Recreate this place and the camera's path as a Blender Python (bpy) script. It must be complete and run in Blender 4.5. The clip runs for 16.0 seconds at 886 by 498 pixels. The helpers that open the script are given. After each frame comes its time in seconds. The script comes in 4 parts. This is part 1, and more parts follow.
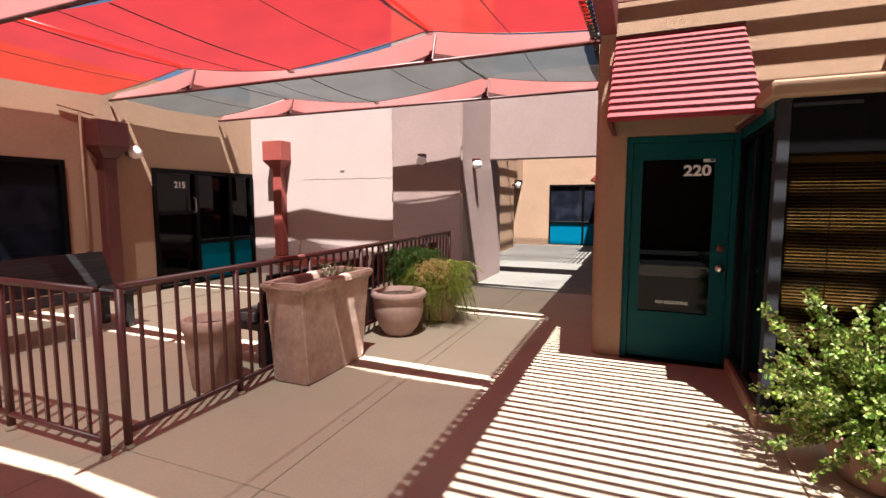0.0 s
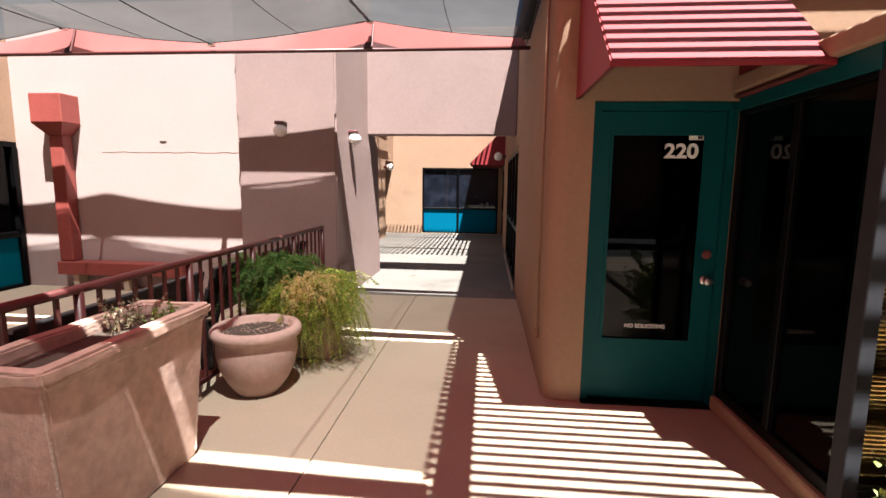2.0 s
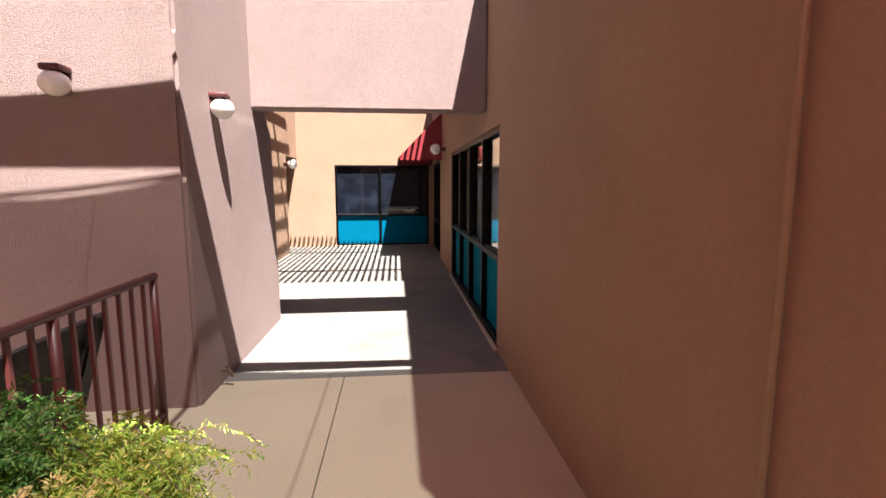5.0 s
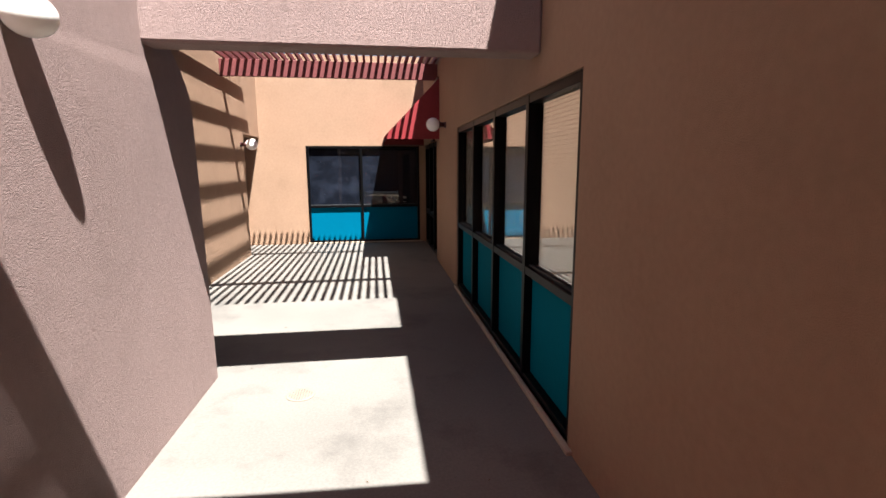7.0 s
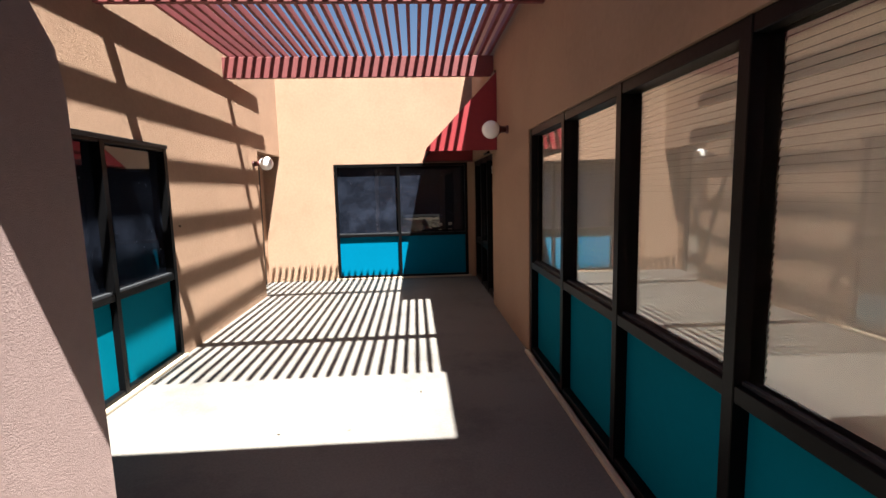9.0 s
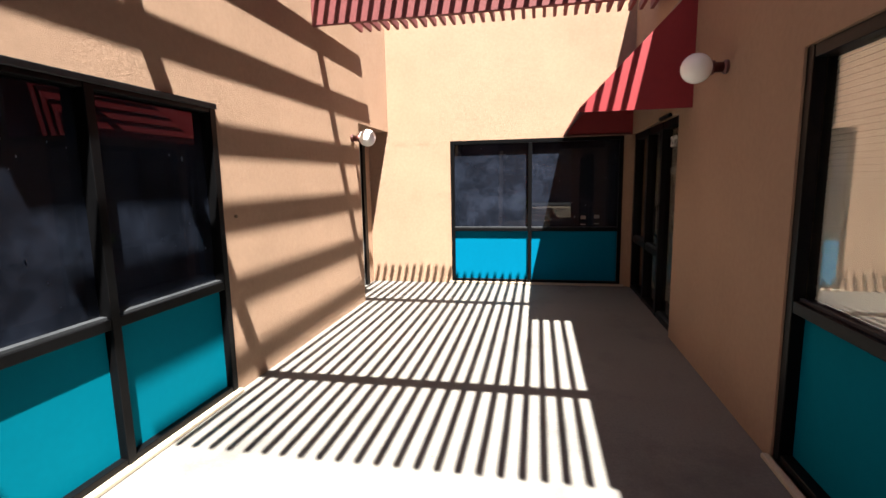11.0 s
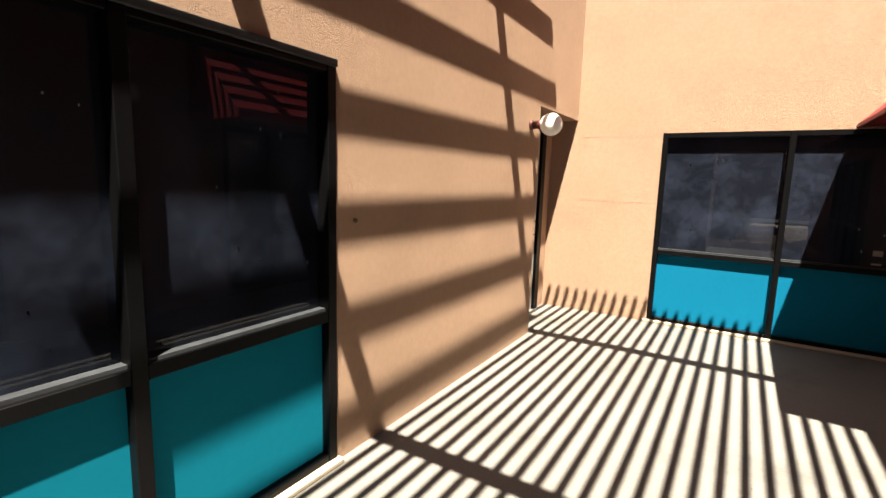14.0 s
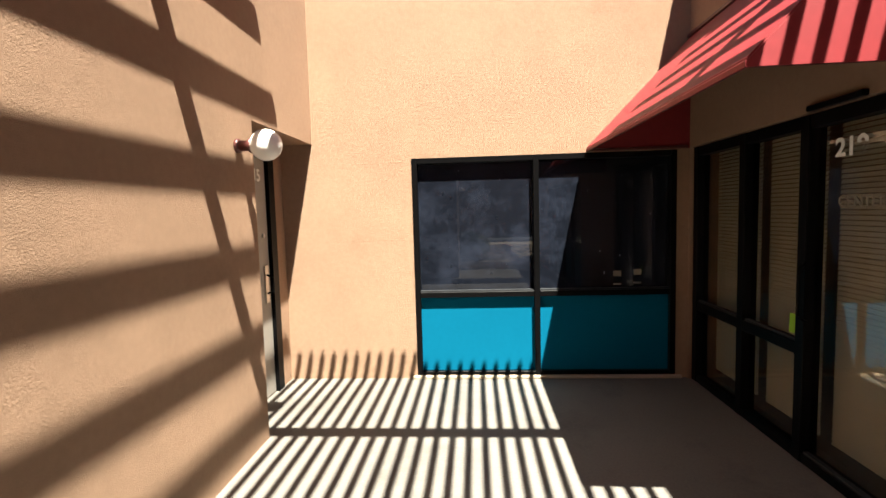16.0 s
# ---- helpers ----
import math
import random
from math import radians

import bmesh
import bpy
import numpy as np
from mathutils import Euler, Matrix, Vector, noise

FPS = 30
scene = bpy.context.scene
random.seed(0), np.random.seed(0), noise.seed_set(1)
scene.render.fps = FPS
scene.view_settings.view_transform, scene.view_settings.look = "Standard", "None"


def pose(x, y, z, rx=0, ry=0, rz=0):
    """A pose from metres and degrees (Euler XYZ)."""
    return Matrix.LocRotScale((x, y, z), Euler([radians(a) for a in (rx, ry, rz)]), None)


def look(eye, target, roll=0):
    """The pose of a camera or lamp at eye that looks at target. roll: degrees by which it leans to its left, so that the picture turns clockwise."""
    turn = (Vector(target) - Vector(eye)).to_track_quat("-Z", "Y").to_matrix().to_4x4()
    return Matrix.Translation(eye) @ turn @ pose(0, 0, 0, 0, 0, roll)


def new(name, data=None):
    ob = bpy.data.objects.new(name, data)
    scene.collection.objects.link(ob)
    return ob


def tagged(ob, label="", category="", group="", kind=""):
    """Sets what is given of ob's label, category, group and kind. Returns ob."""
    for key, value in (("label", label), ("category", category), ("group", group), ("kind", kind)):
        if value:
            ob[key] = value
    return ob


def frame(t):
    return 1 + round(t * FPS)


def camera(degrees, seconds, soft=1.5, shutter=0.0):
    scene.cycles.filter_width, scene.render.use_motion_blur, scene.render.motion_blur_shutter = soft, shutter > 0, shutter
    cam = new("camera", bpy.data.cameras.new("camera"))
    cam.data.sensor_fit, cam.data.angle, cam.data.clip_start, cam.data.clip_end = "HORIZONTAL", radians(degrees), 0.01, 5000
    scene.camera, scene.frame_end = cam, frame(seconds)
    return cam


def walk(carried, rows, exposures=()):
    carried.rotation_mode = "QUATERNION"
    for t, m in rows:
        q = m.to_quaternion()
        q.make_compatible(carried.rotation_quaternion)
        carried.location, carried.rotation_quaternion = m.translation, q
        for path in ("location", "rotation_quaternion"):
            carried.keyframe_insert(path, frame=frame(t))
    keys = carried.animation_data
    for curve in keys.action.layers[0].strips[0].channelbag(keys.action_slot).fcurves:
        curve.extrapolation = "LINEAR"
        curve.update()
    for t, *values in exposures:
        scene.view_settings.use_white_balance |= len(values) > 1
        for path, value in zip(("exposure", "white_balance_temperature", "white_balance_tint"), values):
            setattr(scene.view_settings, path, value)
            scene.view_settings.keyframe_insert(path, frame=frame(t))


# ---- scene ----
cam = camera(85.5, 16.0)
PATH = [
    (0, (0.005, 0.159, 1.505), (-0.75, 2.001, 1.306), -0.0),
    (0.5, (-0.214, 0.492, 1.523), (-0.689, 2.421, 1.299), 1.0),
    (1, (-0.408, 0.904, 1.542), (-0.744, 2.863, 1.315), 0.9),
    (1.5, (-0.664, 1.249, 1.557), (-0.929, 3.215, 1.303), 1.1),
    (2, (-0.826, 1.648, 1.535), (-1.005, 3.622, 1.269), 0.7),
    (2.5, (-0.971, 2.069, 1.545), (-1.141, 4.045, 1.291), -0.5),
    (3, (-1.112, 2.463, 1.549), (-1.18, 4.441, 1.264), -0.6),
    (3.5, (-1.153, 2.937, 1.556), (-1.146, 4.917, 1.272), -1.0),
    (4, (-1.259, 3.376, 1.544), (-1.211, 5.358, 1.282), -0.8),
    (4.5, (-1.305, 3.814, 1.547), (-1.162, 5.792, 1.284), -0.3),
    (6.8, (-1.449, 6.037, 1.617), (-1.197, 7.994, 1.292), 0.2),
    (7, (-1.454, 6.216, 1.602), (-1.18, 8.169, 1.266), -0.2),
    (7.5, (-1.446, 6.675, 1.613), (-1.291, 8.645, 1.308), -1.2),
    (8, (-1.468, 7.128, 1.612), (-1.348, 9.104, 1.324), -1.4),
    (8.2, (-1.448, 7.286, 1.611), (-1.325, 9.262, 1.331), -1.5),
    (10.3, (-1.502, 9.264, 1.516), (-1.498, 11.253, 1.3), -0.4),
    (10.5, (-1.548, 9.413, 1.53), (-1.6, 11.399, 1.304), -0.7),
    (11, (-1.627, 9.77, 1.517), (-2.012, 11.712, 1.229), -1.1),
    (11.5, (-1.726, 10.069, 1.505), (-2.63, 11.825, 1.191), -0.7),
    (12, (-1.85, 10.251, 1.502), (-3.086, 11.786, 1.161), -0.7),
    (12.5, (-1.914, 10.413, 1.502), (-3.327, 11.782, 1.143), -0.5),
    (13, (-1.913, 10.6, 1.515), (-3.437, 11.842, 1.15), -0.2),
    (13.5, (-1.932, 10.801, 1.503), (-3.288, 12.236, 1.187), 0.4),
    (14, (-2.069, 11.015, 1.509), (-3.111, 12.697, 1.218), 1.7),
    (14.5, (-2.113, 11.298, 1.499), (-2.839, 13.142, 1.223), 1.9),
    (15, (-2.114, 11.645, 1.54), (-2.638, 13.56, 1.293), 0.3),
    (15.5, (-2.212, 11.939, 1.554), (-2.55, 13.899, 1.345), -0.4),
    (16, (-2.28, 12.241, 1.563), (-2.418, 14.23, 1.407), -1.6),
]
walk(cam, [(t, look(eye, target, roll)) for t, eye, target, roll in PATH], [(0.0, 2.16, 6300, 12), (2.5, 2.5, 6300, 13), (4.5, 2.76, 6300, 13), (7.0, 2.38, 6250, 12), (7.6, 2.5, 6270, 12), (8.2, 2.6, 6300, 11),
      (10.5, 2.9, 6400, 10), (12.5, 2.66, 6650, 10), (13.5, 2.66, 7100, 10), (15.0, 2.6, 7150, 8), (16.0, 2.65, 6950, 7)])
# ---------------- light ----------------
SUN_TO = Vector((0.205, -0.378, 1.0)).normalized()
world = bpy.data.worlds.new("world")
scene.world = world
world.use_nodes = True
wn = world.node_tree.nodes
wn.clear()
sky = wn.new("ShaderNodeTexSky")
sky.sky_type = "NISHITA"
sky.sun_disc = False
sky.dust_density = 0.3
sky.ozone_density = 1.6
sky.sun_elevation = math.asin(SUN_TO.z)
sky.sun_rotation = math.atan2(SUN_TO.x, SUN_TO.y)
bg = wn.new("ShaderNodeBackground")
bg.inputs["Strength"].default_value = 0.018
wo = wn.new("ShaderNodeOutputWorld")
world.node_tree.links.new(sky.outputs[0], bg.inputs[0])
world.node_tree.links.new(bg.outputs[0], wo.inputs[0])
sun_data = bpy.data.lights.new("sun", "SUN")
sun_data.energy = 5.0
sun_data.angle = radians(0.55)
sun_data.color = (1.0, 0.96, 0.88)
sun = new("sun", sun_data)
sun.matrix_world = look(SUN_TO * 30, (0, 0, 0))

# ---------------- materials ----------------


def mat_new(name):
    m = bpy.data.materials.new(name)
    m.use_nodes = True
    nt = m.node_tree
    b = nt.nodes["Principled BSDF"]
    return m, nt, b


def paint(name, col, rough=0.6, var=0.12, scale=3.0, bump=0.0, bscale=60.0, metal=0.0, fine=25.0, stain=0.0, stain_col=(0.1, 0.08, 0.06), rand=0.0, spec=0.5):
    """Painted or mineral surface: colour varied at two scales, stains and fine relief."""
    m, nt, b = mat_new(name)
    N, L = nt.nodes, nt.links
    tc = N.new("ShaderNodeTexCoord")
    n1 = N.new("ShaderNodeTexNoise"); n1.inputs["Scale"].default_value = scale; n1.inputs["Detail"].default_value = 5
    n2 = N.new("ShaderNodeTexNoise"); n2.inputs["Scale"].default_value = fine; n2.inputs["Detail"].default_value = 4
    L.new(tc.outputs["Object"], n1.inputs["Vector"]); L.new(tc.outputs["Object"], n2.inputs["Vector"])
    add = N.new("ShaderNodeMath"); add.operation = "ADD"
    L.new(n1.outputs[0], add.inputs[0]); L.new(n2.outputs[0], add.inputs[1])
    mr = N.new("ShaderNodeMapRange")
    mr.inputs[1].default_value, mr.inputs[2].default_value = 0.6, 1.4
    mr.inputs[3].default_value, mr.inputs[4].default_value = 1 - var, 1 + var
    L.new(add.outputs[0], mr.inputs[0])
    hsv = N.new("ShaderNodeHueSaturation"); hsv.inputs["Color"].default_value = (*col, 1)
    val = mr.outputs[0]
    if rand:
        oi = N.new("ShaderNodeObjectInfo")
        r2 = N.new("ShaderNodeMapRange"); r2.inputs[3].default_value, r2.inputs[4].default_value = 1 - rand, 1 + rand
        L.new(oi.outputs["Random"], r2.inputs[0])
        mu = N.new("ShaderNodeMath"); mu.operation = "MULTIPLY"
        L.new(val, mu.inputs[0]); L.new(r2.outputs[0], mu.inputs[1]); val = mu.outputs[0]
    L.new(val, hsv.inputs["Value"])
    out = hsv.outputs[0]
    if stain:
        n3 = N.new("ShaderNodeTexNoise"); n3.inputs["Scale"].default_value = 1.1; n3.inputs["Detail"].default_value = 8; n3.inputs["Roughness"].default_value = 0.7
        L.new(tc.outputs["Object"], n3.inputs["Vector"])
        m3 = N.new("ShaderNodeMapRange"); m3.inputs[1].default_value, m3.inputs[2].default_value = 0.52, 0.78
        m3.inputs[3].default_value, m3.inputs[4].default_value = 0, stain
        L.new(n3.outputs[0], m3.inputs[0])
        mx = N.new("ShaderNodeMix"); mx.data_type = "RGBA"
        mx.inputs[7].default_value = (*stain_col, 1)
        L.new(m3.outputs[0], mx.inputs[0]); L.new(out, mx.inputs[6]); out = mx.outputs[2]
    L.new(out, b.inputs["Base Color"])
    b.inputs["Roughness"].default_value = rough
    b.inputs["Metallic"].default_value = metal
    b.inputs["Specular IOR Level"].default_value = spec
    if bump:
        nb = N.new("ShaderNodeTexNoise"); nb.inputs["Scale"].default_value = bscale; nb.inputs["Detail"].default_value = 8; nb.inputs["Roughness"].default_value = 0.72
        L.new(tc.outputs["Object"], nb.inputs["Vector"])
        bp = N.new("ShaderNodeBump"); bp.inputs["Strength"].default_value = bump; bp.inputs["Distance"].default_value = 0.012
        L.new(nb.outputs[0], bp.inputs["Height"]); L.new(bp.outputs[0], b.inputs["Normal"])
    return m


def glass(name, tint, dust=0.04, ior=1.9):
    """Tinted window glass with a film of dust."""
    m, nt, b = mat_new(name)
    N, L = nt.nodes, nt.links
    b.inputs["Base Color"].default_value = (*tint, 1)
    b.inputs["Roughness"].default_value = 0.01
    b.inputs["Transmission Weight"].default_value = 1.0
    b.inputs["IOR"].default_value = ior
    tc = N.new("ShaderNodeTexCoord")
    n = N.new("ShaderNodeTexNoise"); n.inputs["Scale"].default_value = 2.2; n.inputs["Detail"].default_value = 9; n.inputs["Roughness"].default_value = 0.75
    L.new(tc.outputs["Object"], n.inputs["Vector"])
    mr = N.new("ShaderNodeMapRange")
    mr.inputs[1].default_value, mr.inputs[2].default_value = 0.45, 0.8
    mr.inputs[3].default_value, mr.inputs[4].default_value = dust * 0.5, dust * 2.2
    L.new(n.outputs[0], mr.inputs[0])
    d = N.new("ShaderNodeBsdfDiffuse"); d.inputs[0].default_value = (0.23, 0.29, 0.46, 1)
    mix = N.new("ShaderNodeMixShader")
    L.new(mr.outputs[0], mix.inputs[0]); L.new(b.outputs[0], mix.inputs[1]); L.new(d.outputs[0], mix.inputs[2])
    L.new(mix.outputs[0], N["Material Output"].inputs[0])
    return m


def thin_glass(name, tint, base):
    """Clear pane: straight view through it, mirror reflection by its angle."""
    m, nt, b = mat_new(name)
    N, L = nt.nodes, nt.links
    clear = N.new("ShaderNodeBsdfTransparent"); clear.inputs[0].default_value = (*tint, 1)
    gloss = N.new("ShaderNodeBsdfGlossy"); gloss.inputs["Roughness"].default_value = 0.01
    lw = N.new("ShaderNodeLayerWeight"); lw.inputs[0].default_value = 0.5
    pw = N.new("ShaderNodeMath"); pw.operation = "POWER"; pw.inputs[1].default_value = 3.4
    fr = N.new("ShaderNodeMapRange"); fr.inputs[3].default_value, fr.inputs[4].default_value = base, 0.95
    L.new(lw.outputs["Facing"], pw.inputs[0]); L.new(pw.outputs[0], fr.inputs[0])
    mix = N.new("ShaderNodeMixShader")
    L.new(fr.outputs[0], mix.inputs[0]); L.new(clear.outputs[0], mix.inputs[1]); L.new(gloss.outputs[0], mix.inputs[2])
    L.new(mix.outputs[0], N["Material Output"].inputs[0])
    return m


def fabric(name, col, back, through_w=0.5, open_weave=0.07):
    """Woven shade cloth: lets part of the sun through."""
    m, nt, b = mat_new(name)
    N, L = nt.nodes, nt.links
    tc = N.new("ShaderNodeTexCoord")
    n = N.new("ShaderNodeTexNoise"); n.inputs["Scale"].default_value = 1.6; n.inputs["Detail"].default_value = 6
    L.new(tc.outputs["Object"], n.inputs["Vector"])
    mr = N.new("ShaderNodeMapRange"); mr.inputs[1].default_value, mr.inputs[2].default_value = 0.3, 0.7
    mr.inputs[3].default_value, mr.inputs[4].default_value = 0.88, 1.1
    L.new(n.outputs[0], mr.inputs[0])
    h1 = N.new("ShaderNodeHueSaturation"); h1.inputs["Color"].default_value = (*col, 1)
    h2 = N.new("ShaderNodeHueSaturation"); h2.inputs["Color"].default_value = (*back, 1)
    L.new(mr.outputs[0], h1.inputs["Value"]); L.new(mr.outputs[0], h2.inputs["Value"])
    d = N.new("ShaderNodeBsdfDiffuse"); t = N.new("ShaderNodeBsdfTranslucent")
    L.new(h1.outputs[0], d.inputs[0]); L.new(h2.outputs[0], t.inputs[0])
    w = N.new("ShaderNodeTexNoise"); w.inputs["Scale"].default_value = 260
    L.new(tc.outputs["Object"], w.inputs["Vector"])
    bp = N.new("ShaderNodeBump"); bp.inputs["Strength"].default_value = 0.15; bp.inputs["Distance"].default_value = 0.003
    L.new(w.outputs[0], bp.inputs["Height"]); L.new(bp.outputs[0], d.inputs["Normal"])
    mix = N.new("ShaderNodeMixShader"); mix.inputs[0].default_value = through_w
    L.new(d.outputs[0], mix.inputs[1]); L.new(t.outputs[0], mix.inputs[2])
    clear = N.new("ShaderNodeBsdfTransparent")
    weave = N.new("ShaderNodeMixShader"); weave.inputs[0].default_value = open_weave
    L.new(mix.outputs[0], weave.inputs[1]); L.new(clear.outputs[0], weave.inputs[2])
    L.new(weave.outputs[0], N["Material Output"].inputs[0])
    return m


def leafy(name, c1, c2, c3, rough=0.5):
    """Leaves, varied from piece to piece."""
    m, nt, b = mat_new(name)
    N, L = nt.nodes, nt.links
    g = N.new("ShaderNodeNewGeometry")
    r = N.new("ShaderNodeValToRGB")
    e = r.color_ramp.elements
    e[0].color, e[1].color = (*c1, 1), (*c3, 1)
    mid = e.new(0.6); mid.color = (*c2, 1)
    L.new(g.outputs["Random Per Island"], r.inputs[0])
    L.new(r.outputs[0], b.inputs["Base Color"])
    b.inputs["Roughness"].default_value = rough
    t = N.new("ShaderNodeBsdfTranslucent"); L.new(r.outputs[0], t.inputs[0])
    mix = N.new("ShaderNodeMixShader"); mix.inputs[0].default_value = 0.42
    L.new(b.outputs[0], mix.inputs[1]); L.new(t.outputs[0], mix.inputs[2])
    L.new(mix.outputs[0], N["Material Output"].inputs[0])
    return m


M_tan = paint("tan_stucco", (0.325, 0.208, 0.140), 0.85, 0.09, 1.5, 0.85, 150, stain=0.3, stain_col=(0.179, 0.118, 0.0736), spec=0.2)
M_mauve = paint("mauve_stucco", (0.272, 0.196, 0.181), 0.85, 0.08, 1.7, 0.85, 125, stain=0.3, stain_col=(0.173, 0.122, 0.109), spec=0.2)
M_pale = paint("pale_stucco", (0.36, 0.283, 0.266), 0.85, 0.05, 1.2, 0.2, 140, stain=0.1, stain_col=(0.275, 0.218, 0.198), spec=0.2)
M_conc = paint("concrete", (0.40, 0.333, 0.246), 0.75, 0.10, 0.9, 0.12, 120, fine=60, stain=0.25, stain_col=(0.192, 0.166, 0.134), spec=0.35)
# Passage copy of the concrete: base darkened for shade, plus noise stains.
M_conc_p = paint("stained_shade_concrete", (0.141, 0.131, 0.118), 0.7, 0.2, 0.8, 0.12, 120, fine=60, stain=0.85, stain_col=(0.0544, 0.0512, 0.048), spec=0.35)
M_joint = paint("joint_filler", (0.19, 0.16, 0.125), 0.9, 0.1)
M_ground = paint("asphalt", (0.06, 0.06, 0.06), 0.9, 0.2, 2, 0.3, 90)
M_roof = paint("roof_felt", (0.3, 0.28, 0.26), 0.9, 0.1)
M_inside = paint("interior_paint", (0.16, 0.15, 0.14), 0.9, 0.1)
M_black = paint("black_aluminium", (0.002, 0.002, 0.0023), 0.42, 0.3, 4, 0.08, 40, stain=0.3, stain_col=(0.008, 0.0077, 0.0074), spec=0.1)
# Lighter copy of the black frame; grey brightens the sun bands on the post.
M_post = paint("sunband_grey_aluminium", (0.026, 0.027, 0.031), 0.6, 0.15, 5, 0.05, 40, spec=0.06)
M_panel = paint("teal_panel", (0.0, 0.105, 0.19), 0.8, 0.05, 2, spec=0.03)
M_panel_l = paint("deep_teal_panel", (0.0, 0.112, 0.165), 0.8, 0.05, 2, spec=0.03)
M_bead = paint("weathered_grey_aluminium", (0.030, 0.032, 0.035), 0.5, 0.3, 9, 0.1, 60, stain=0.7, stain_col=(0.012, 0.012, 0.012), spec=0.15)
M_door = paint("teal_door_paint", (0.0, 0.056, 0.062), 0.5, 0.06, 3, spec=0.15)
M_maroon = paint("maroon_paint", (0.0832, 0.0211, 0.0192), 0.42, 0.18, 6, 0.1, 40, stain=0.25, stain_col=(0.128, 0.0576, 0.0448))
M_brick_red = paint("red_oxide_paint", (0.23, 0.048, 0.0384), 0.55, 0.15, 4, 0.1, 40, stain=0.2, stain_col=(0.128, 0.032, 0.0256))
M_awning = paint("red_awning_cloth", (0.21, 0.011, 0.016), 0.6, 0.08, 3, 0.1, 200)
M_wood = paint("red_pergola_timber", (0.147, 0.0288, 0.0288), 0.65, 0.18, 5, 0.2, 50, rand=0.12)
M_slat_dark = paint("dark_pergola_timber", (0.128, 0.032, 0.0288), 0.7, 0.18, 5, 0.2, 50, rand=0.12)
M_terra = paint("terracotta_concrete", (0.46, 0.315, 0.255), 0.9, 0.26, 6, 0.45, 60, fine=22, stain=0.9, stain_col=(0.36, 0.175, 0.12))
M_pot = paint("pink_terracotta", (0.48, 0.335, 0.285), 0.85, 0.15, 5, 0.5, 50, fine=30, stain=0.6, stain_col=(0.38, 0.23, 0.18))
M_soil = paint("gravel_soil", (0.075, 0.055, 0.042), 0.95, 0.45, 30, 1.0, 60, fine=90)
M_steel = paint("brushed_steel", (0.6, 0.58, 0.55), 0.28, 0.05, metal=1.0)
M_white = paint("white_lettering", (0.75, 0.75, 0.72), 0.5, 0.03)
M_grey = paint("grey_door_paint", (0.269, 0.25, 0.224), 0.5, 0.06)
M_globe = paint("opal_glass", (0.82, 0.81, 0.78), 0.12, 0.02)
M_cable = paint("dark_cable", (0.05, 0.04, 0.04), 0.5, 0.1)
M_bench = paint("black_plastic_lumber", (0.0128, 0.0128, 0.0141), 0.45, 0.2, 6, 0.1, 40, rand=0.2)
M_blind = paint("cream_blind", (0.90, 0.87, 0.78), 0.5, 0.05)
M_blind_y = paint("wooden_blind", (0.62, 0.49, 0.23), 0.45, 0.1)
M_green = paint("green_sticker", (0.25, 0.5, 0.03), 0.5, 0.03)
M_dark_letter = paint("grey_lettering", (0.192, 0.173, 0.141), 0.6, 0.03)
M_glass = glass("tinted_glass", (0.004, 0.004, 0.006), 0.034, 1.33)
M_glass_end = glass("dusty_glass", (0.004, 0.004, 0.006), 0.05, 1.38)
M_glass_r = thin_glass("reflective_glass", (1.0, 1.0, 0.98), 0.06)
M_glass_b = glass("black_glass", (0.004, 0.004, 0.004), 0.001, 1.25)
M_glass_bay = thin_glass("bay_glass", (0.50, 0.44, 0.36), 0.01)
M_glass_c = thin_glass("dark_clear_glass", (0.85, 0.83, 0.78), 0.04)
M_redcloth = fabric("red_shade_cloth", (0.37, 0.020, 0.014), (0.36, 0.018, 0.011), 0.42, 0.17)
M_greycloth = fabric("grey_shade_cloth", (0.085, 0.083, 0.083), (0.066, 0.065, 0.064), 0.6, 0.10)
# Valance cloth, a paler pink than the red sails.
M_pinkcloth = fabric("pink_valance_cloth", (0.33, 0.12, 0.112), (0.33, 0.10, 0.09), 0.3, 0.0)
M_fern = leafy("fern_green", (0.15, 0.29, 0.03), (0.36, 0.46, 0.06), (0.62, 0.54, 0.16))
M_fern_dry = leafy("dry_fern_straw", (0.66, 0.50, 0.20), (0.80, 0.64, 0.30), (0.50, 0.50, 0.14))
M_fern_dark = leafy("young_fern_green", (0.035, 0.13, 0.02), (0.085, 0.21, 0.035), (0.19, 0.28, 0.06))
M_bush = leafy("variegated_leaf", (0.05, 0.13, 0.012), (0.25, 0.36, 0.05), (0.62, 0.68, 0.30), 0.4)
M_twig = paint("twig_bark", (0.102, 0.064, 0.032), 0.8, 0.2)
M_dry = leafy("dry_blossom", (0.192, 0.141, 0.0768), (0.32, 0.269, 0.179), (0.064, 0.0896, 0.0192))

# ---------------- building helpers ----------------


def add_box(bm, x0, x1, y0, y1, z0, z1):
    vs = [bm.verts.new((x, y, z)) for z in (z0, z1) for y in (y0, y1) for x in (x0, x1)]
    for f in ((0, 2, 3, 1), (4, 5, 7, 6), (0, 1, 5, 4), (1, 3, 7, 5), (3, 2, 6, 7), (2, 0, 4, 6)):
        bm.faces.new([vs[i] for i in f])
    return vs


def box(x0, x1, y0, y1, z0, z1, bevel=0.0, seg=1):
    bm = bmesh.new()
    add_box(bm, x0, x1, y0, y1, z0, z1)
    if bevel:
        bmesh.ops.bevel(bm, geom=bm.edges[:], offset=bevel, segments=seg, affect="EDGES", profile=0.5)
    return bm


